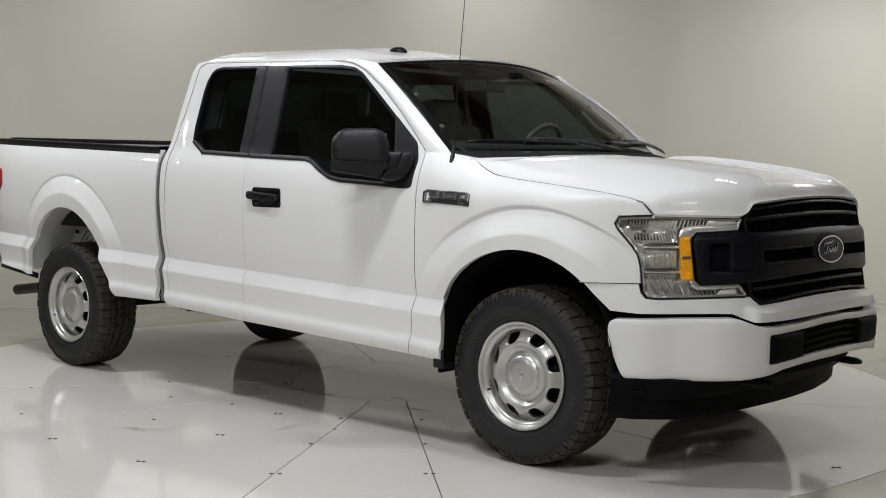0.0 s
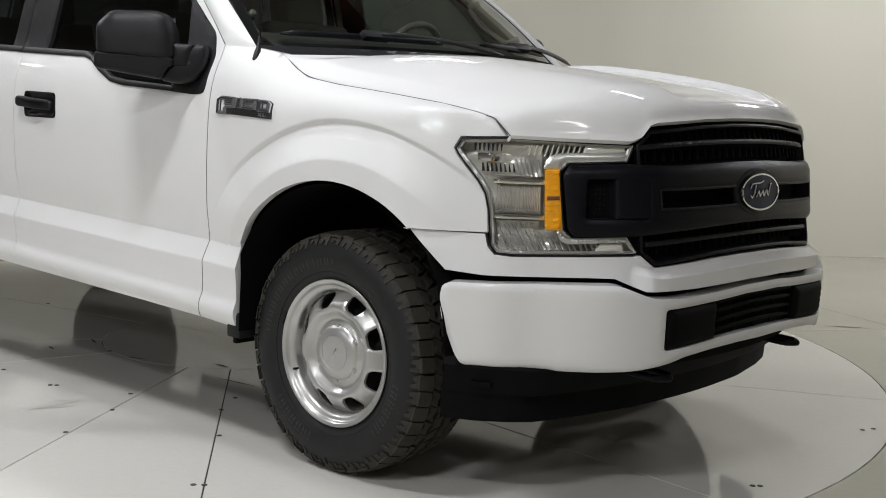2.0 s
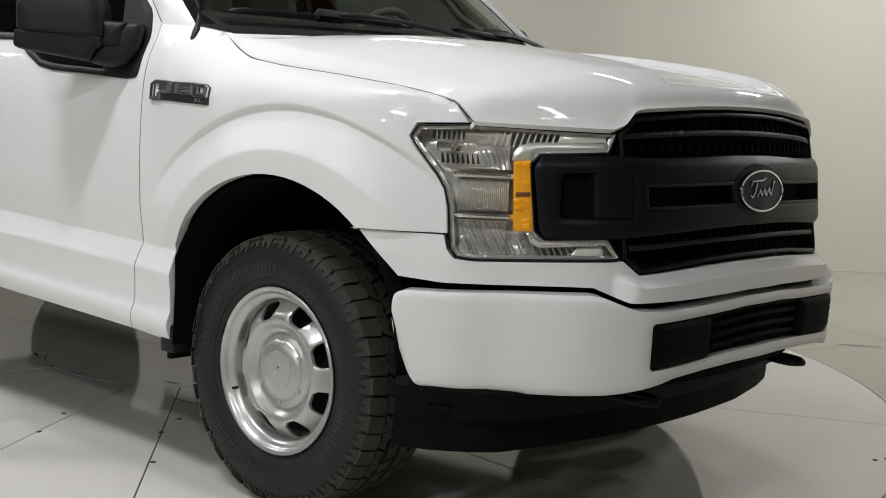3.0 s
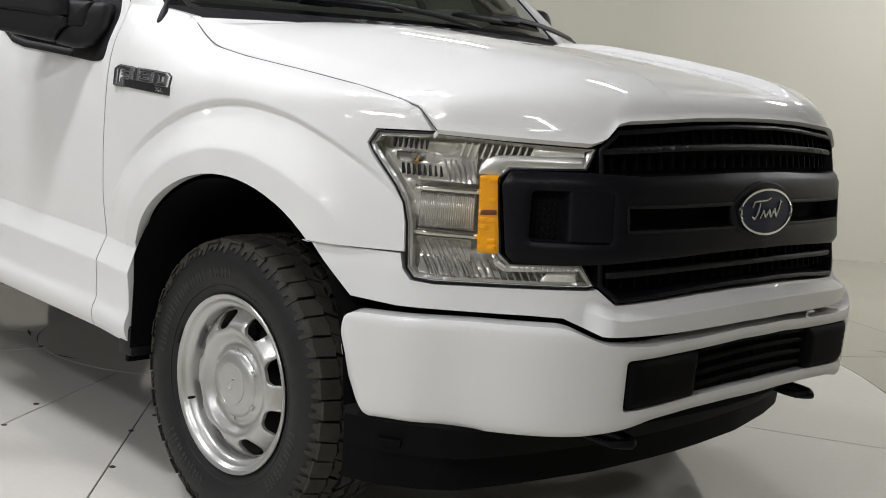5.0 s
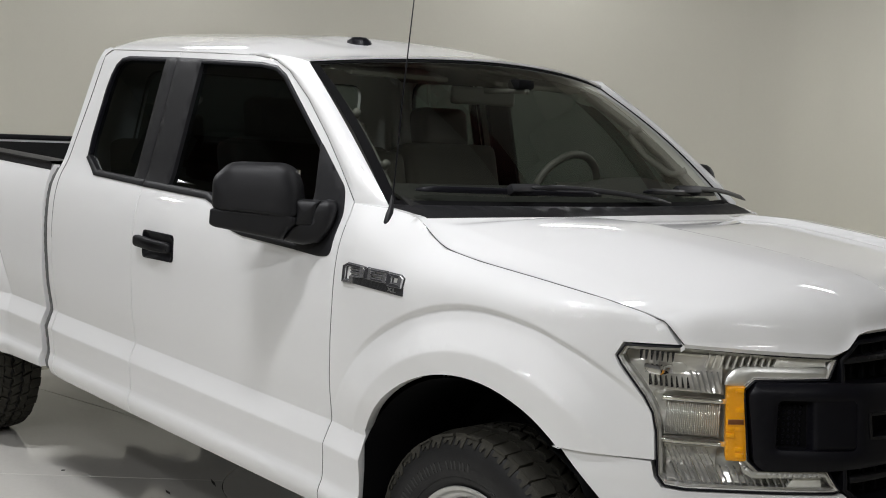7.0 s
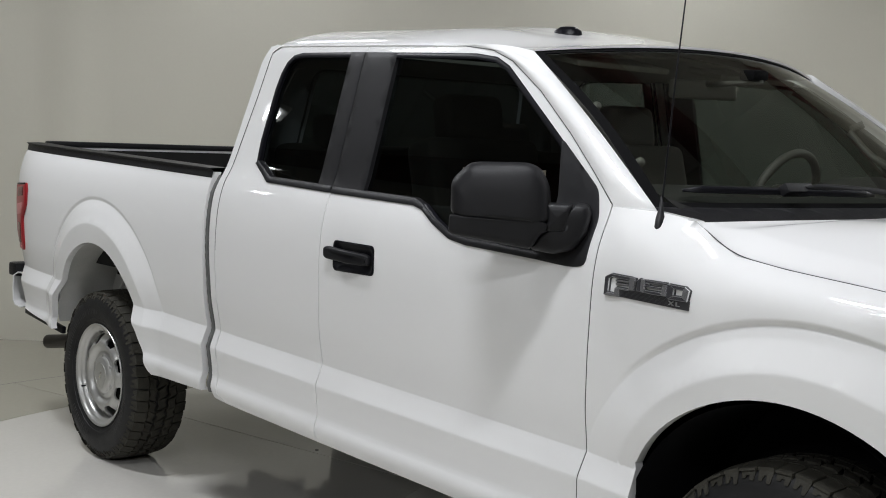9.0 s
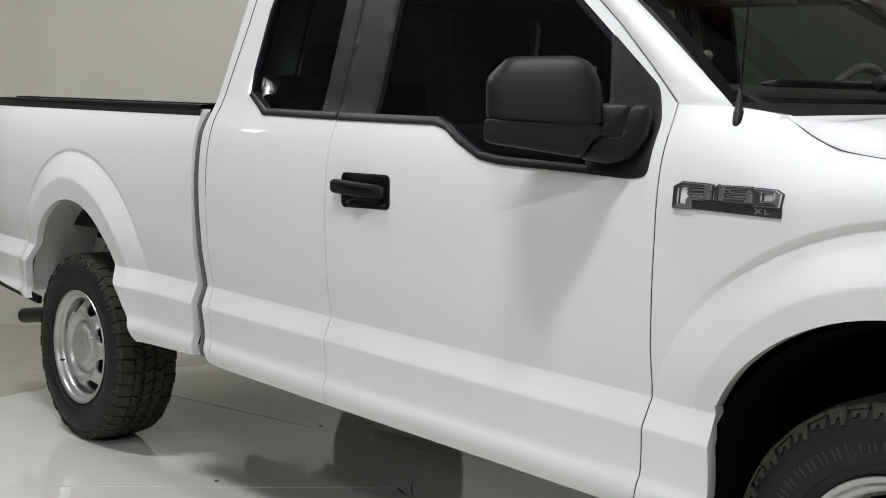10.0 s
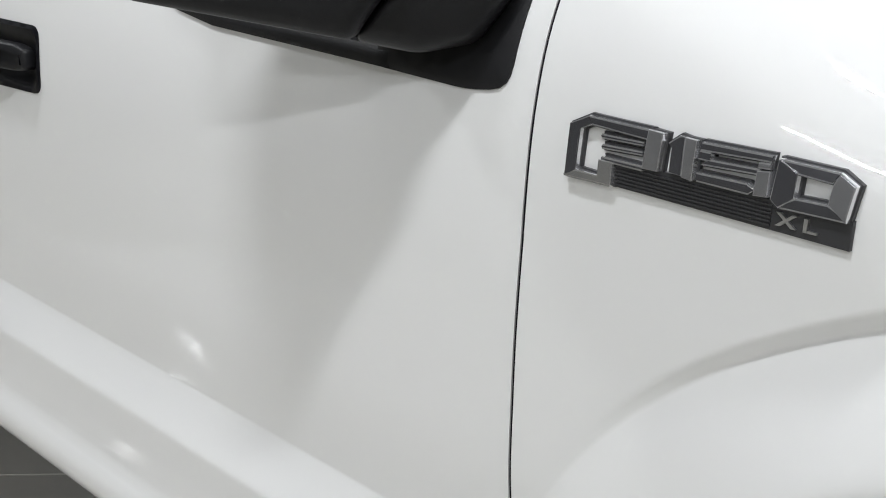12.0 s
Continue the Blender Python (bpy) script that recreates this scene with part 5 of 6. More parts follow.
        part("lamp_tooth", panel_bm([(s - .0012, 1.046), (s + .0012, 1.046), (s + .0075, 1.022), (s + .0010, 1.020)], lambda u, z, o=0.0: L(u, z, o - .016), .01, .012, roll=0), SATIN, lamp)
    for i in range(9):
        s = .414 + .012 * i
        part("lamella", panel_bm([(s, .878), (s + .0016, .878), (s + .046, .800), (s + .0425, .800)], lambda u, z, o=0.0: L(u, z, o - .024), .03, .012, roll=0), BLACK_CHROME if i % 2 else DARK_CHROME, lamp)
    for i in range(6):
        s = .462 + .013 * i
        part("lamella", panel_bm([(s, 1.060), (s + .0035, 1.062), (s + .020, 1.010), (s + .0155, 1.010)], lambda u, z, o=0.0: L(u, z, o - .026), .03, .012, roll=0), BLACK_CHROME, lamp)
    # bright band round the arm of the crossbar
    band_in = [(.607, .846), (.622, .835), (.79, .842), (.80, .830), (.62, .820), (.600, .832), (.588, .856), (.594, .862), (.586, 1.036), (.545, 1.036), (.549, 1.056), (.562, 1.072), (.584, 1.081), (.62, 1.084), (.79, 1.088), (.79, 1.066), (.612, 1.057), (.598, 1.050), (.590, 1.030), (.597, .862)]
    part("lamp_band", panel_bm(band_in, lambda s, z, o=0.0: L(s, z, o - .006), .02, .02, roll=.005, edge=.012), SILVER, lamp, "silver band round the crossbar arm")
    part("lamp_cap", box_bm((.05, .05, .022), L(.383, 1.063, -.016), .004), CHROME, lamp)


# ---- wheels ----
def wheel(at, sy, parent):
    w = new("wheel")
    w.parent = parent
    w.location = at
    w.rotation_euler = (0, 0, 0 if sy < 0 else math.pi)
    w["label"] = "steel wheel with an all-terrain tyre"
    return w


R = .395
tyre_profile = [(.222, .095), (.230, .108), (.245, .118), (.275, .132), (.305, .1375), (.335, .135), (.355, .128), (.370, .120), (.378, .108), (.381, .08), (.382, 0)]
tyre_profile = [(r, -y) for r, y in tyre_profile] + [(r, y) for r, y in tyre_profile[-2::-1]]


def block_bm(pts_low, pts_high):
    bm = bmesh.new()
    a = [bm.verts.new(p) for p in pts_low]
    b = [bm.verts.new(p) for p in pts_high]
    n = len(a)
    bm.faces.new(b)
    for i in range(n):
        bm.faces.new((a[i], a[(i + 1) % n], b[(i + 1) % n], b[i]))
    return bm


def drum(a, y, r):
    return (r * math.cos(a), y, r * math.sin(a))


def wall_y(r):
    """How far the tyre's side stands out at radius r."""
    return interp(r, [(.245, .118), (.275, .132), (.305, .1375), (.335, .135), (.355, .128), (.370, .120), (.380, .112), (.390, .106)])


def tread_bm():
    """Shoulder lugs, two slanted rows, a zigzag middle row, and W-shaped lugs down the shoulders."""
    verts, faces = [], []
    rnd = random.Random(4)

    def block(corners, r0, r1):
        base = len(verts)
        cy = sum(c[1] for c in corners) / len(corners)
        ca = sum(c[0] for c in corners) / len(corners)
        for k, top in ((.94, False), (.90, True)):
            for a, y in corners:
                yy = cy + (y - cy) * (.97 if not top else .94)
                r = r1 - .012 * max(0, (abs(yy) - .085) / .04) ** 2 if top else r0
                verts.append(drum(ca + (a - ca) * k, yy, r))
        n = len(corners)
        faces.append(tuple(base + n + i for i in range(n)))
        for i in range(n):
            faces.append((base + i, base + (i + 1) % n, base + n + (i + 1) % n, base + n + i))

    def side_lug(a, sgn, outline):
        base = len(verts)
        n = len(outline)
        for proud in (-.004, .0042):
            for f, r in outline:
                verts.append(drum(a + f, sgn * (wall_y(r) + proud), r + (.001 if proud > 0 and r > .37 else 0)))
        faces.append(tuple(base + n + i for i in range(n)))
        for i in range(n):
            faces.append((base + i, base + (i + 1) % n, base + n + (i + 1) % n, base + n + i))

    n = 46
    da = math.tau / n
    for i in range(n):
        a = i * da
        j = rnd.uniform(-.04, .04) * da
        for sgn in (-1, 1):
            off = 0 if sgn < 0 else da * .5
            y0, y1 = sgn * .070, sgn * (.124 if i % 2 else .119)
            k = rnd.uniform(.06, .14) * da
            block([(a + off + j - k, y0), (a + off + da * .4 - k, y0 - sgn * .006), (a + off + da * .98 - k, y0), (a + off + da * .98, y1), (a + off + da * .02, y1)], .379, R)
            y0, y1 = sgn * .027, sgn * .068
            s = (.30 if i % 2 else .36) * da * sgn
            t = .38 * da
            block([(a + off + s, y0), (a + off + s + da * .42, y0 + sgn * .010), (a + off + s + da * .98, y0), (a + off + s + t + da * .98, y1), (a + off + s + t + da * .45, y1 - sgn * .009), (a + off + s + t, y1)], .379, R)
            m = .356 if i % 2 else .350
            side_lug(a + off, sgn, [(da * .04, .386), (da * .10, m), (da * .30, m), (da * .37, .368), (da * .52, .368), (da * .60, m + .006), (da * .80, m + .006), (da * .90, .386)])
        k = .30 * da if i % 2 else .18 * da
        block([(a + .1 * da - k, -.024), (a + da * .50 - k, -.013), (a + da * 1.05 - k, -.023), (a + da * .98, .004), (a + da * .93 + k, .024), (a + da * .46 + k, .012), (a + .06 * da + k, .024), (a - .01 * da, -.004)], .378, R)
    me = bpy.data.meshes.new("scrap")
    me.from_pydata(verts, [], faces)
    bm = bmesh.new()
    bm.from_mesh(me)
    bpy.data.meshes.remove(me)
    return bm


def build_wheel(at, sy):
    w = wheel(at, sy, truck)
    mid = .055                                    # tyre's middle, inboard of the hub cap face
    bm = lathe_bm([(r, y + mid) for r, y in tyre_profile], 88)
    tyre = part("tyre", bm, RUBBER, w, "black all-terrain tyre")
    bm = tread_bm()
    bmesh.ops.translate(bm, vec=(0, mid, 0), verts=bm.verts)
    part("tread", bm, TREAD, tyre, "dusty blocky tread", smoothed=False)
    face = mid - .1375
    # raised ribs and plain raised marks on the sidewall
    part("sidewall_rib", lathe_bm([(.262, face + .0135), (.264, face + .0085), (.267, face + .0085), (.269, face + .011)], 72), RUBBER, tyre)
    for i in range(5):                           # notches round the cap's shoulder
        a = math.tau * (i + .3) / 5
        part("cap_notch", box_bm((.012, .012, .016), ((.084) * math.cos(a), face + .016 + .030 - .006, .084 * math.sin(a)), .003, Matrix.Rotation(-a, 4, "Y")), STEEL, w)
    part("balance_weight", box_bm((.006, .008, .045), (-.226, face + .010, .085), .002, Matrix.Rotation(radians(20), 4, "Y")), UNDER, w, "dark clip-on wheel weight")
    for a_mid, count, r0, r1 in ((143, 10, .286, .312), (98, 3, .288, .312), (-28, 6, .284, .314), (236, 6, .284, .314), (60, 4, .262, .272)):
        step = 6.4 if r1 - r0 > .02 else 4.5
        for i in range(count):
            a = radians(a_mid - (i - (count - 1) / 2) * step)
            for b0, b1 in ((-.40, -.24), (.18, .36)):
                pts = [(r0, a + radians(step) * b0), (r1, a + radians(step) * b0), (r1, a + radians(step) * b1), (r0, a + radians(step) * b1)]
                part("sidewall_mark", block_bm([(r * math.cos(t), mid - wall_y(r) + .002, r * math.sin(t)) for r, t in pts], [(r * math.cos(t), mid - wall_y(r) - .0014, r * math.sin(t)) for r, t in pts]), SIDE_MARK, w, smoothed=False)
    lip = face + .016
    deep = .024
    rim = part("rim", lathe_bm([(.228, lip + .014), (.238, lip + .005), (.241, lip), (.239, lip - .003), (.230, lip - .001), (.225, lip + .004), (.223, lip + .011), (.217, lip + .014), (.208, lip + .018),
                                (.203, lip + .028), (.202, lip + .06), (.204, lip + .12), (.215, lip + .16), (.222, lip + .20)], 72), STEEL, w, "silver painted steel rim")

    def disc_lift(x, z, o=0.0):
        r = math.hypot(x, z)
        d = interp(r, [(.0, .004), (.094, .004), (.104, .013), (.112, .015), (.122, .008), (.136, -.006), (.150, -.008), (.162, -.003), (.178, .012), (.190, .025), (.204, .036)])
        return (x, lip + deep - .006 + d - o, z)

    holes = []
    for i in range(8):
        a = math.tau * (i + .5) / 8
        quad = [(.160, -.031), (.184, -.038), (.196, -.026), (.197, .026), (.184, .038), (.160, .031), (.149, .018), (.149, -.018)]
        holes.append(round_corners([(r * math.cos(a) - t * math.sin(a), r * math.sin(a) + t * math.cos(a)) for r, t in quad], .010))
    ring = [(.203 * math.cos(math.tau * i / 64), .203 * math.sin(math.tau * i / 64)) for i in range(64)]
    part("wheel_disc", panel_bm(ring, disc_lift, .010, .012, holes, roll=.003, edge=.008), STEEL, w, "silver wheel disc with eight openings")
    part("brake_drum", lathe_bm([(.0001, lip + .085), (.15, lip + .085), (.155, lip + .09), (.155, lip + .15)], 40), UNDER, w)
    part("brake_shield", lathe_bm([(.06, lip + .150), (.197, lip + .150), (.199, lip + .156), (.197, lip + .162), (.06, lip + .164)], 40), UNDER, w, "sooty brake shield")
    # hub cap
    y0 = lip + .030
    part("hub_cap", lathe_bm([(.0001, y0 - .022), (.050, y0 - .0215), (.055, y0 - .0213), (.0555, y0 - .0200), (.0575, y0 - .0200), (.058, y0 - .0208), (.078, y0 - .018), (.089, y0 - .010), (.098, y0 + .004), (.106, y0 + .018)], 48), STEEL, w, "silver hub cap")
    for i in range(6):
        a = math.tau * (i + .5) / 6
        m = Matrix.Rotation(-a, 4, "Y")
        part("cap_boss", box_bm((.014, .02, .016), m @ Vector((.090, y0 - .003, 0)), .004, m), STEEL, w)
    part("cap_mark", box_bm((.008, .0015, .040), (0, y0 - .0222, 0), .0008, Matrix.Rotation(.5, 4, "Y")), DARK_CHROME, w)
    part("valve", tube_bm([(-.190, lip + .03, -.085), (-.188, lip + .004, -.084)], .004, 8), SATIN, w)
    return w


first = build_wheel((0, -.843, R), -1)


copy_thing(first, pose(-3.683, -.843, R))
copy_thing(first, pose(0, .843, R, 0, 0, 180))
copy_thing(first, pose(-3.683, .843, R, 0, 0, 180))

# ---- door mirrors ----
for sy in (-1, 1):
    e1 = Vector((-.745, sy * .667, 0))          # from the door outwards and back
    e2 = Vector((.667, sy * .745, 0))           # the way its shell faces
    mid = Vector((-.855, sy * 1.088, 0)) if sy < 0 else Vector((-.855, 1.105, .035))

    def pod_bm(outline, steps, r=.02, rest=.5):
        """A rounded pod over an outline in the mirror's own plane; steps are (inset, how far forward)."""
        loop = resample(round_corners(outline, r, 5), .012)
        us, zs = [p[0] for p in loop], [p[1] for p in loop]
        cu, cz, hu, hz = (max(us) + min(us)) / 2, min(zs) + (max(zs) - min(zs)) * rest, (max(us) - min(us)) / 2, (max(zs) - min(zs)) / 2
        rows = []
        last = steps[-1]
        for inset, out in list(steps) + [(last[0] + (hz - last[0]) * k, last[1] + .002 * k) for k in (.4, .75)]:
            ku, kz = 1 - min(.9, inset / hu * (1 if inset < hz else 1)), 1 - min(.92, inset / hz)
            rows.append([tuple(mid + e1 * (cu + (u - cu) * ku) + e2 * out + Vector((0, 0, cz + (z - cz) * kz))) for u, z in loop])
        bm = bmesh.new()
        vv = [[bm.verts.new(p) for p in row] for row in rows]
        for p, q in zip(vv, vv[1:]):
            for i in range(len(p)):
                j = (i + 1) % len(p)
                bm.faces.new((p[i], p[j], q[j], q[i]))
        for row in (vv[0], vv[-1]):
            c = bm.verts.new(sum((v.co for v in row), Vector()) / len(row))
            for i in range(len(row)):
                bm.faces.new((row[i], row[(i + 1) % len(row)], c))
        return bm

    shell = [(.110, 1.336), (.111, 1.432), (.060, 1.482), (-.092, 1.485), (-.128, 1.470), (-.152, 1.425), (-.163, 1.335), (-.150, 1.318)]
    mirror = part("door_mirror", pod_bm(shell, [(.004, -.050), (0, -.045), (0, .018), (.0012, .036), (.006, .052), (.014, .063), (.026, .070), (.044, .0745), (.060, .076)], .02, .12), PLASTIC, truck, "large black plastic door mirror")
    skirt = [(.110, 1.338), (.112, 1.288), (.098, 1.280), (-.112, 1.250), (-.139, 1.291), (-.156, 1.300), (-.158, 1.324)]
    part("mirror_skirt", pod_bm(skirt, [(.004, -.044), (0, -.040), (0, .046), (.0015, .058), (.005, .065), (.010, .0675), (.016, .068)], .010, .9), PLASTIC, mirror)
    bm = box_bm((.23, .004, .13), tuple(mid - e1 * .025 - e2 * .050 + Vector((0, 0, 1.40))), .001, Matrix.Rotation(math.atan2(e1.y, e1.x), 4, "Z"))
    part("mirror_glass", bm, CHROME, mirror, "mirror glass")
    block = [(-.150, 1.377), (-.2195, 1.375), (-.2045, 1.2985), (-.137, 1.2955), (-.150, 1.32)]
    part("mirror_arm", pod_bm(block, [(.002, -.040), (0, -.03), (0, .030), (.003, .043), (.010, .049), (.020, .051)], .008), PLASTIC, mirror)
    elbow = [(-.2225, 1.379), (-.262, 1.376), (-.272, 1.353), (-.262, 1.298), (-.228, 1.250), (-.171, 1.237), (-.108, 1.247), (-.136, 1.292), (-.2075, 1.295)]
    part("mirror_foot", pod_bm(elbow, [(.002, -.075), (0, -.070), (0, .016), (.004, .030), (.012, .040), (.020, .043)], .012), PLASTIC, mirror)

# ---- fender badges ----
BADGE = [  # outlines on the plate (0 to 1 along, 0 to 1.15 up), height, 1 for a facet painted as lit
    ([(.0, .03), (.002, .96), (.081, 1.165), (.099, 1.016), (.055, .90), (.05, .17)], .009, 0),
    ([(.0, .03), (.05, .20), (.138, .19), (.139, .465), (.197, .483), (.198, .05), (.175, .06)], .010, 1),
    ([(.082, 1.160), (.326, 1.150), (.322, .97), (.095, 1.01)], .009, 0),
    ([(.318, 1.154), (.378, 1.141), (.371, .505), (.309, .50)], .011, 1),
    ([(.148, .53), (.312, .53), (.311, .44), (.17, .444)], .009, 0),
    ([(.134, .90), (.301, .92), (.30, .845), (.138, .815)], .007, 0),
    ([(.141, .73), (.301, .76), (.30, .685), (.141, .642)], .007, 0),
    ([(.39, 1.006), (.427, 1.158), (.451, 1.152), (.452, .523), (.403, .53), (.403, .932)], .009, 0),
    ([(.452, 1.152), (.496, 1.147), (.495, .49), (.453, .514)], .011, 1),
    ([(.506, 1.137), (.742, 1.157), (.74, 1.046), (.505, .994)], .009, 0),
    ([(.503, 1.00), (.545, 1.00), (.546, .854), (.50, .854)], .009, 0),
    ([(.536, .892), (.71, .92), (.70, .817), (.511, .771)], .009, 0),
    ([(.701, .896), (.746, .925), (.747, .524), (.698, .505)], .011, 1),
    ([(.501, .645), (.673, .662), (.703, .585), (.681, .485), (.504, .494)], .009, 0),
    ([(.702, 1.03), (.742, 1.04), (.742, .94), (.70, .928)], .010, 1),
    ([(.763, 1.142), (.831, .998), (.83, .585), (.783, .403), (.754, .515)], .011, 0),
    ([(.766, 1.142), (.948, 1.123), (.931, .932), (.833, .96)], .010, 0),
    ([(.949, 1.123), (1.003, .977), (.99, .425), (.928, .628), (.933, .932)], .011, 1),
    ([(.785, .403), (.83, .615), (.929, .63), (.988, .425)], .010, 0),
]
for sy in (-1, 1):
    lift = side(sy)

    def on_badge(u, h, o=0.0, f=lift, q=sy):
        x = -.5450 + .2785 * (u if q < 0 else 1 - u)
        return f(x, 1.1265 + .0515 * h, o)

    owner = new("fender_emblem")
    owner.parent = truck
    owner["label"] = "chrome and dark grey fender emblem"
    part("emblem_plate", plate_bm([(.19, .49), (.39, .50), (.78, .475), (1.0, .45), (1.0, .0), (.198, .05)], on_badge, .0045, .001, .1), BADGE_GREY, owner, "dark grey ribbed plate")
    for k in range(6):
        h = .085 + .062 * k
        part("plate_rib", plate_bm([(.20, h), (.755, h - .012), (.755, h + .016), (.20, h + .028)], on_badge, .0060, .0006, .1), BADGE_GREY, owner)
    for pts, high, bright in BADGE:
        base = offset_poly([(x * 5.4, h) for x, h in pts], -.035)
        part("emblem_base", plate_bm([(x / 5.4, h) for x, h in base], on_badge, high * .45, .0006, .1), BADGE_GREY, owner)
        # the pale edge below the face paints the bevel's gleam
        part("emblem_edge", plate_bm(pts, on_badge, high, .0022, .1), BADGE_GLEAM, owner)
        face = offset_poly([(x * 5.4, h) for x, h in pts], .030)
        part("emblem_stroke", plate_bm([(x / 5.4, h) for x, h in face], on_badge, high + .0007, .0004, .1), BADGE_LIT if bright else BADGE_SHADED, owner)
    for pts in ([(.772, .33), (.788, .33), (.838, .12), (.822, .12)], [(.822, .33), (.838, .33), (.788, .12), (.772, .12)], [(.860, .33), (.873, .33), (.873, .12), (.860, .12)], [(.873, .16), (.904, .16), (.904, .12), (.873, .12)]):
        part("trim_mark", plate_bm(pts, on_badge, .0068, .0005, .1), BRIGHT_CHROME, owner)

# ---- cab inside ----
part("cab_floor", box_bm((2.1, 1.66, .03), (-1.50, 0, .62), .005), TRIM, truck)
rows = []
for i in range(21):
    y = -.80 + 1.6 * i / 20
    x = -.43 + .12 * (1 - (y / .8) ** 2)
    hump = .035 * math.exp(-((y - .40) / .22) ** 2)
    rows.append([(x, y, 1.372), (x - .06, y, 1.405), (x - .12, y, 1.425), (x - .24, y, 1.435 + hump), (x - .36, y, 1.425 + hump), (x - .40, y, 1.37 + hump), (x - .38, y, 1.12), (x - .30, y, .9)])
part("dashboard", loft_bm(rows, .01), DASH, truck, "dark grey dashboard")
ring = [(-.945 + .06 * math.sin(a), .40 + .178 * math.cos(a), 1.372 + .168 * math.sin(a)) for a in (math.tau * i / 40 for i in range(41))]
steering = part("steering_wheel", tube_bm(ring, .016, 10, caps=False), TRIM, truck, "dark steering wheel")
part("wheel_hub", box_bm((.06, .15, .11), (-.925, .40, 1.372), .02, Matrix.Rotation(radians(-20), 4, "Y")), TRIM, steering)
for a in (0, 180, 270):
    q = radians(a)
    part("spoke", tube_bm([(-.93, .40, 1.372), (-.945 + .06 * math.sin(q), .40 + .172 * math.cos(q), 1.372 + .162 * math.sin(q))], .016, 8), TRIM, steering)
part("steering_column", tube_bm([(-.96, .415, 1.335), (-.72, .415, 1.22)], .04, 10), TRIM, truck)


def cushion(size, at, tilt=0.0, bevel=.05):
    return box_bm(size, at, bevel, Matrix.Rotation(radians(tilt), 4, "Y"), 4)


for y in (-.42, .42):
    seat = part("front_seat", cushion((.52, .54, .16), (-1.35, y, .93), -6), CLOTH, truck, "dark cloth front seat")
    part("seat_back", cushion((.16, .52, .62), (-1.63, y, 1.24), -14), CLOTH, seat)
    part("headrest", cushion((.11, .27, .18), (-1.73, y, 1.615), -10, .045), CLOTH, seat)
    for dy in (-.06, .06):
        part("headrest_post", tube_bm([(-1.71, y + dy, 1.50), (-1.725, y + dy, 1.58)], .007, 8), CHROME, seat)
part("centre_seat", cushion((.14, .30, .58), (-1.62, 0, 1.22), -14), CLOTH, truck)
bench = part("rear_bench", cushion((.45, 1.45, .14), (-2.25, 0, .98), -4), CLOTH, truck, "dark cloth rear bench")
part("bench_back", cushion((.12, 1.45, .52), (-2.47, 0, 1.25), -8), CLOTH, bench)
for y in (-.45, .45):
    part("headrest", cushion((.09, .25, .14), (-2.47, y, 1.56), -8, .04), CLOTH, bench)
for sy in (-1, 1):
    part("door_trim", box_bm((1.15, .05, .62), (-1.22, sy * .86, 1.02), .02), TRIM, truck)
    part("door_trim", box_bm((.66, .05, .66), (-2.22, sy * .86, 1.03), .02), TRIM, truck)
    # grab handle on the windscreen pillar
    a, b = Vector(screen_point(.28, sy * .93)), Vector(screen_point(.62, sy * .93))
    inn = Vector((-.06, -sy * .03, -.03))
    pts = [a + inn * .4, a + inn * 1.2, (a + b) / 2 + inn * 1.5, b + inn * 1.2, b + inn * .4]
    part("grab_handle", tube_bm([along([tuple(p) for p in pts], i / 16) for i in range(17)], .014, 10), TRIM, truck)
    rows = []
    for i in range(13):
        t = i / 12
        p = Vector(screen_point(t, sy * .965)) + Vector((-.03, 0, -.025))
        rows.append([tuple(p + Vector((0, -sy * .05, 0))), tuple(p), tuple(p + Vector((-.06, sy * .02, -.02)))])
    part("pillar_lining", loft_bm(rows, .006), TRIM, truck)
    # sun visor
    x, y, z = roof_point(.93, sy * .48)
    part("sun_visor", box_bm((.16, .44, .02), (x - .05, y, z - .055), .008, Matrix.Rotation(radians(12), 4, "Y")), HEADLINER, truck)
part("headliner", loft_bm([[(p[0], p[1] * .97, p[2] - .035) for p in (roof_point(t / 10, q) for q in qs[2:-2:2])] for t in range(1, 10)], .008), HEADLINER, truck)
p = Vector(screen_point(.77, 0.0))
inner_mirror = part("inner_mirror", box_bm((.032, .25, .066), (-1.03, .02, 1.745), .014, Matrix.Rotation(radians(-24), 4, "Z"), 3), TRIM, truck, "dark inside rear-view mirror")
part("mirror_stem", tube_bm([tuple(p + Vector((-.02, 0, .0))), (-1.01, .015, 1.765)], .010, 8), TRIM, inner_mirror)
part("sensor_box", box_bm((.06, .08, .035), tuple(p + Vector((-.055, 0, .025))), .010), VOID, truck)

# ---- bed, tail and underside ----
part("bed_floor", box_bm((1.95, 1.60, .03), (-3.63, 0, .93), .004), UNDER, truck)
part("bed_front_wall", box_bm((.03, 1.66, .50), (-2.69, 0, 1.14), .006), UNDER, truck)
tail = part("tailgate", box_bm((.055, 1.56, .52), (-4.60, 0, 1.18), .018), PAINT, truck)
part("bed_liner", box_bm((.012, 1.58, .50), (-4.566, 0, 1.175), .003), UNDER, truck)
part("tailgate_cap", box_bm((.07, 1.56, .03), (-4.60, 0, 1.452), .010), PLASTIC, tail)
rows = []
for sy in (1,):
    for i in range(25):
        y = -.92 + 1.84 * i / 24
        wrap = .10 * smooth((abs(y) - .72) / .2)
        c = -4.74 + wrap
        rows.append([(c + .06, y, .60), (c - .02, y, .605), (c - .045, y, .63), (c - .05, y, .70), (c - .045, y, .76), (c + .02, y, .785), (c + .12, y, .785)])
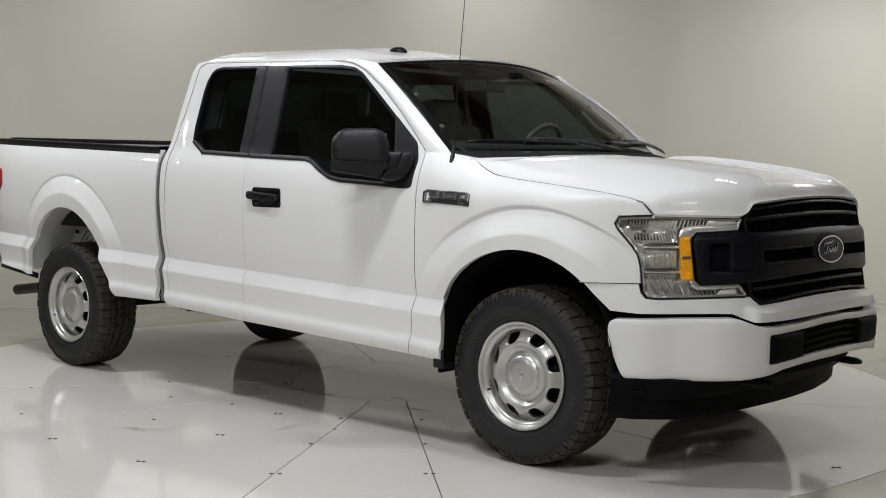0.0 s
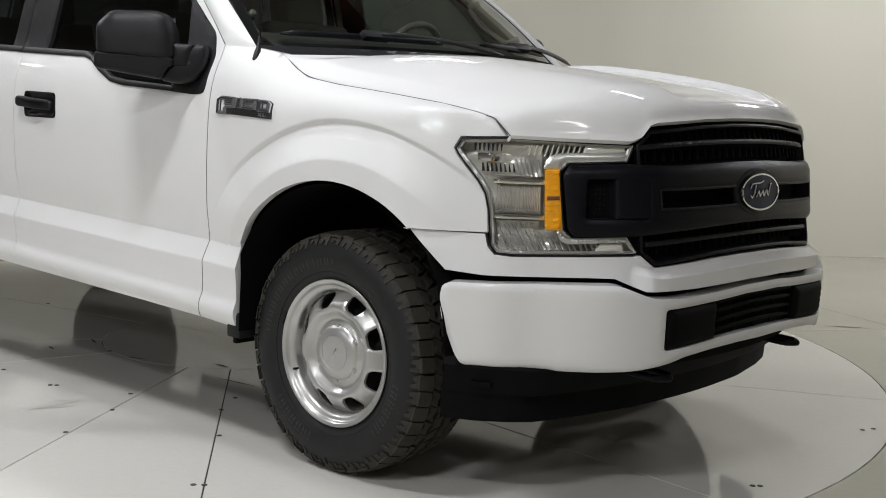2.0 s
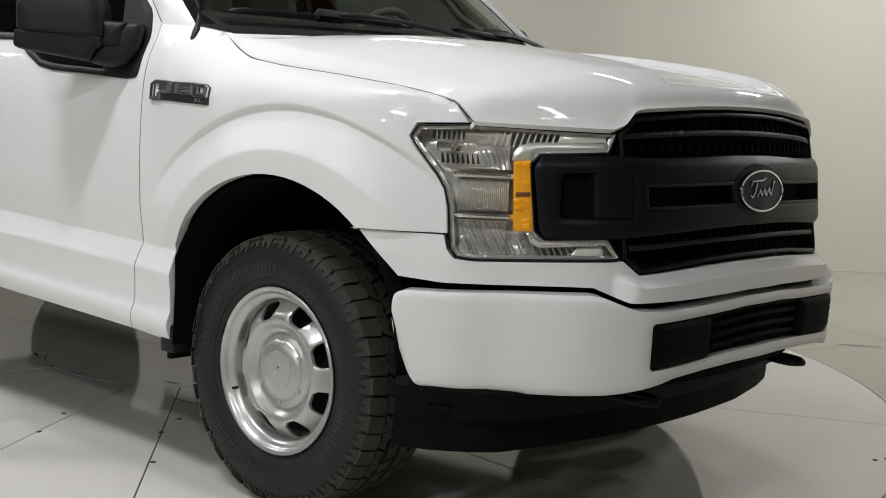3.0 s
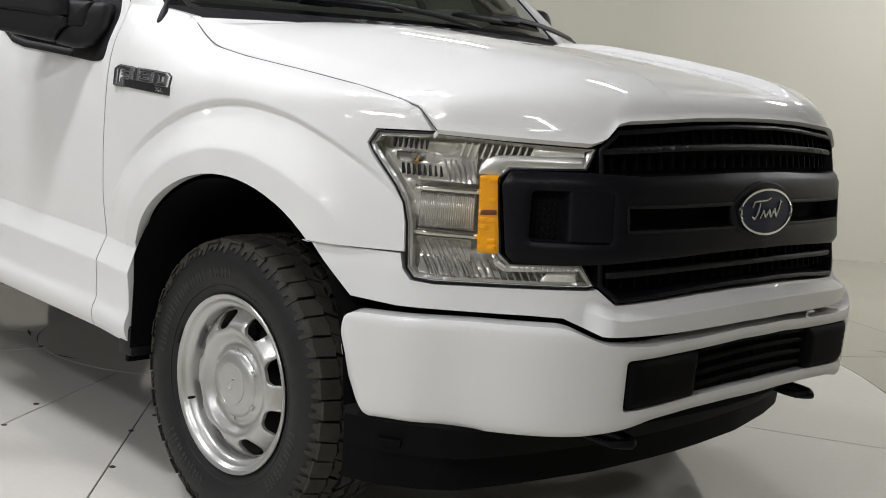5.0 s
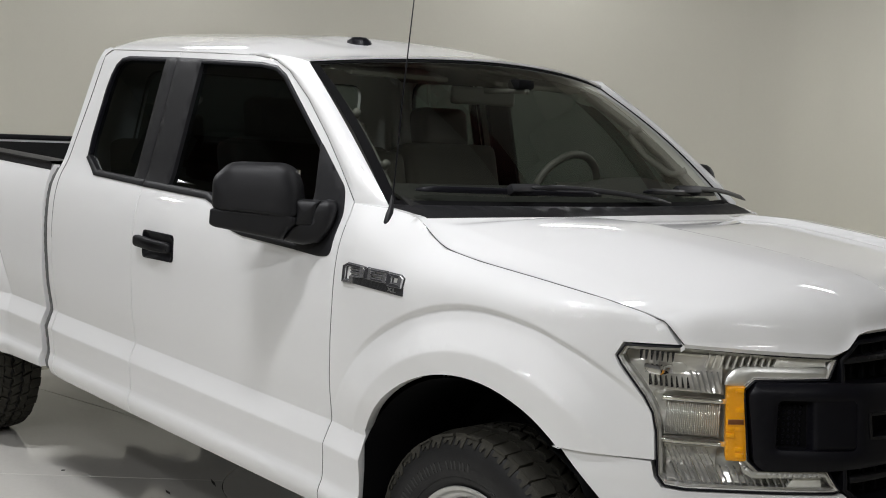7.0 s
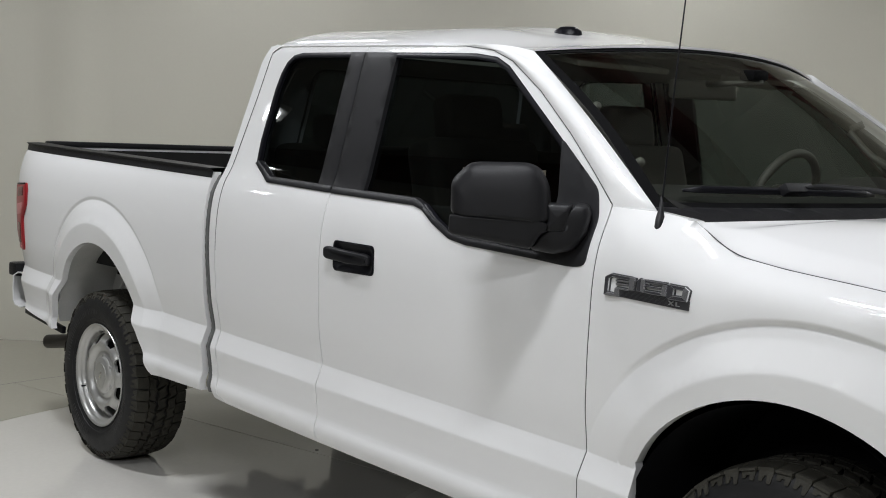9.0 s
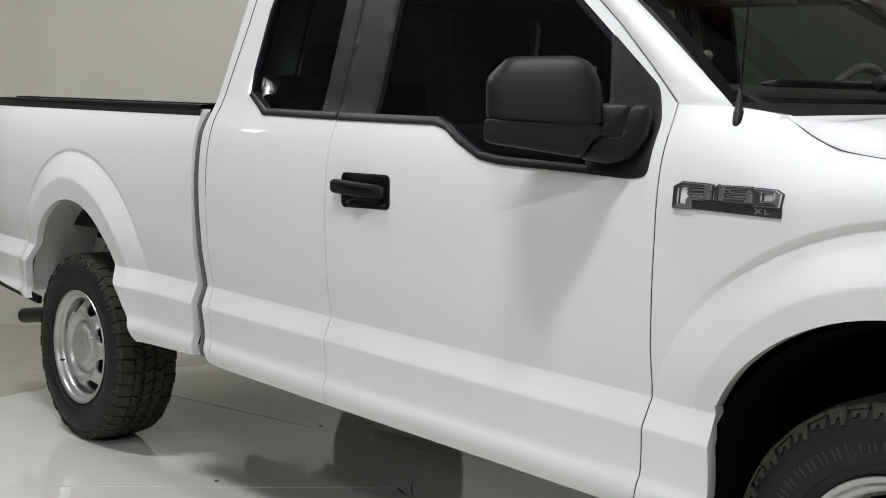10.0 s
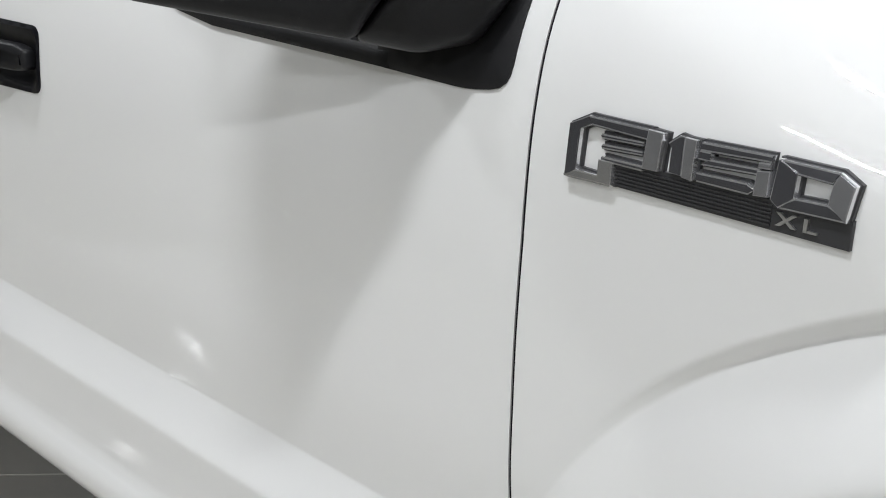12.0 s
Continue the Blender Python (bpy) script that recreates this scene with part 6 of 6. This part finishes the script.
rear_bumper = part("rear_bumper", loft_bm(rows, .006), PAINT, truck, "white rear bumper")
for sy in (-1, 1):
    part("bumper_pad", box_bm((.10, .12, .07), (-4.70, sy * .86, .79), .014), PLASTIC, rear_bumper, "black bumper end pad")
    part("bed_valance", box_bm((.46, .02, .035), (-4.27, sy * .92, .578), .006, Matrix.Rotation(radians(5.5), 4, "Y")), SATIN, truck)
    part("frame_rail", box_bm((5.2, .08, .16), (-1.95, sy * .46, .55), .01), UNDER, truck)
    part("sill", box_bm((2.05, .10, .10), (-1.60, sy * .79, .475), .02, Matrix.Rotation(radians(1.7), 4, "Y")), UNDER, truck)
    # gap seal between cab and bed
    rows = []
    for i in range(49):
        v = .43 + .86 * i / 48
        x = interp(v, [(.41, -2.60), (.50, -2.615), (.68, -2.628), (1.0, -2.645), (1.22, -2.645), (1.30, -2.625)])
        w = half_width(-2.68, v) - .010 - .0012 * (i % 2)
        x += .0008 * (i % 2)
        rows.append([(x + .006, sy * (w - .03), v - RAKE * x), (x - .002, sy * w, v - RAKE * x), (x - .018, sy * w, v - RAKE * x), (x - .026, sy * (w - .03), v - RAKE * x)])
    part("gap_seal", loft_bm(rows, .003), SEAL, truck, "wavy grey rubber seal between cab and bed")
# plain unseen plate added to keep light from passing under the cab
part("underbody", box_bm((2.6, 1.50, .04), (-1.55, 0, .585), .01), UNDER, truck)
part("front_axle", tube_bm([(0, -.66, .40), (0, .66, .40)], .05, 12), UNDER, truck)
part("rear_axle", tube_bm([(-3.683, -.66, .40), (-3.683, -.12, .40), (-3.683, 0, .40), (-3.683, .12, .40), (-3.683, .66, .40)], .05, 14, (1, 1.1, 2.6, 1.1, 1)), UNDER, truck)
part("spare_tyre", lathe_bm([(.2, -.1), (.33, -.11), (.37, -.06), (.37, .06), (.33, .11), (.2, .1)], 32), UNDER, truck).matrix_basis = pose(-4.35, 0, .62, 90)
part("exhaust_pipe", tube_bm([(-2.6, -.42, .48), (-3.3, -.45, .52), (-4.1, -.62, .50), (-4.40, -.70, .435), (-4.60, -.765, .408)], .036, 16), EXHAUST, truck, "dark exhaust tail pipe")
part("engine_block", box_bm((.9, .8, .5), (.25, 0, .85), .05), VOID, truck)
part("firewall", box_bm((.03, 1.7, .75), (-.56, 0, .95), .01), VOID, truck)

# hoses in the front wheel housings
for sy in (-1, 1):
    for dx in (0, .018):
        part("brake_hose", tube_bm([(-.318 + dx, sy * .74, .88), (-.345 + dx, sy * .73, .83), (-.385 + dx, sy * .71, .78), (-.412 + dx, sy * .70, .74), (-.428 + dx, sy * .69, .70)], .0035, 8), HOSE, truck, "grey brake hose")
    part("liner_seam", tube_bm([(-.432, sy * .81, .72), (-.440, sy * .80, .60), (-.438, sy * .79, .45)], .0035, 8), HOSE, truck)

# stampings in the rear wheel housings
for sy in (-1, 1):
    for r in (.30, .335, .37):
        pts = [(-3.63 + r * math.cos(radians(a)), sy * .683, .56 + r * .95 * math.sin(radians(a))) for a in range(118, 172, 6)]
        part("stamped_rib", tube_bm(pts, .013, 8), INNER_GREY, truck)
    part("inner_flange", box_bm((.62, .03, .012), (-3.66, sy * .69, .90), .003), INNER_GREY, truck)
    # near-black blocks stand for the shade inside the openings
    part("inner_opening", box_bm((.20, .012, .11), (-3.43, sy * .687, .83), .004), VOID, truck)
    for x, z in ((-3.95, .84), (-3.78, .935), (-3.60, .915), (-3.97, .68)):
        part("inner_hole", box_bm((.026, .012, .022), (x, sy * .686, z), .003), VOID, truck)
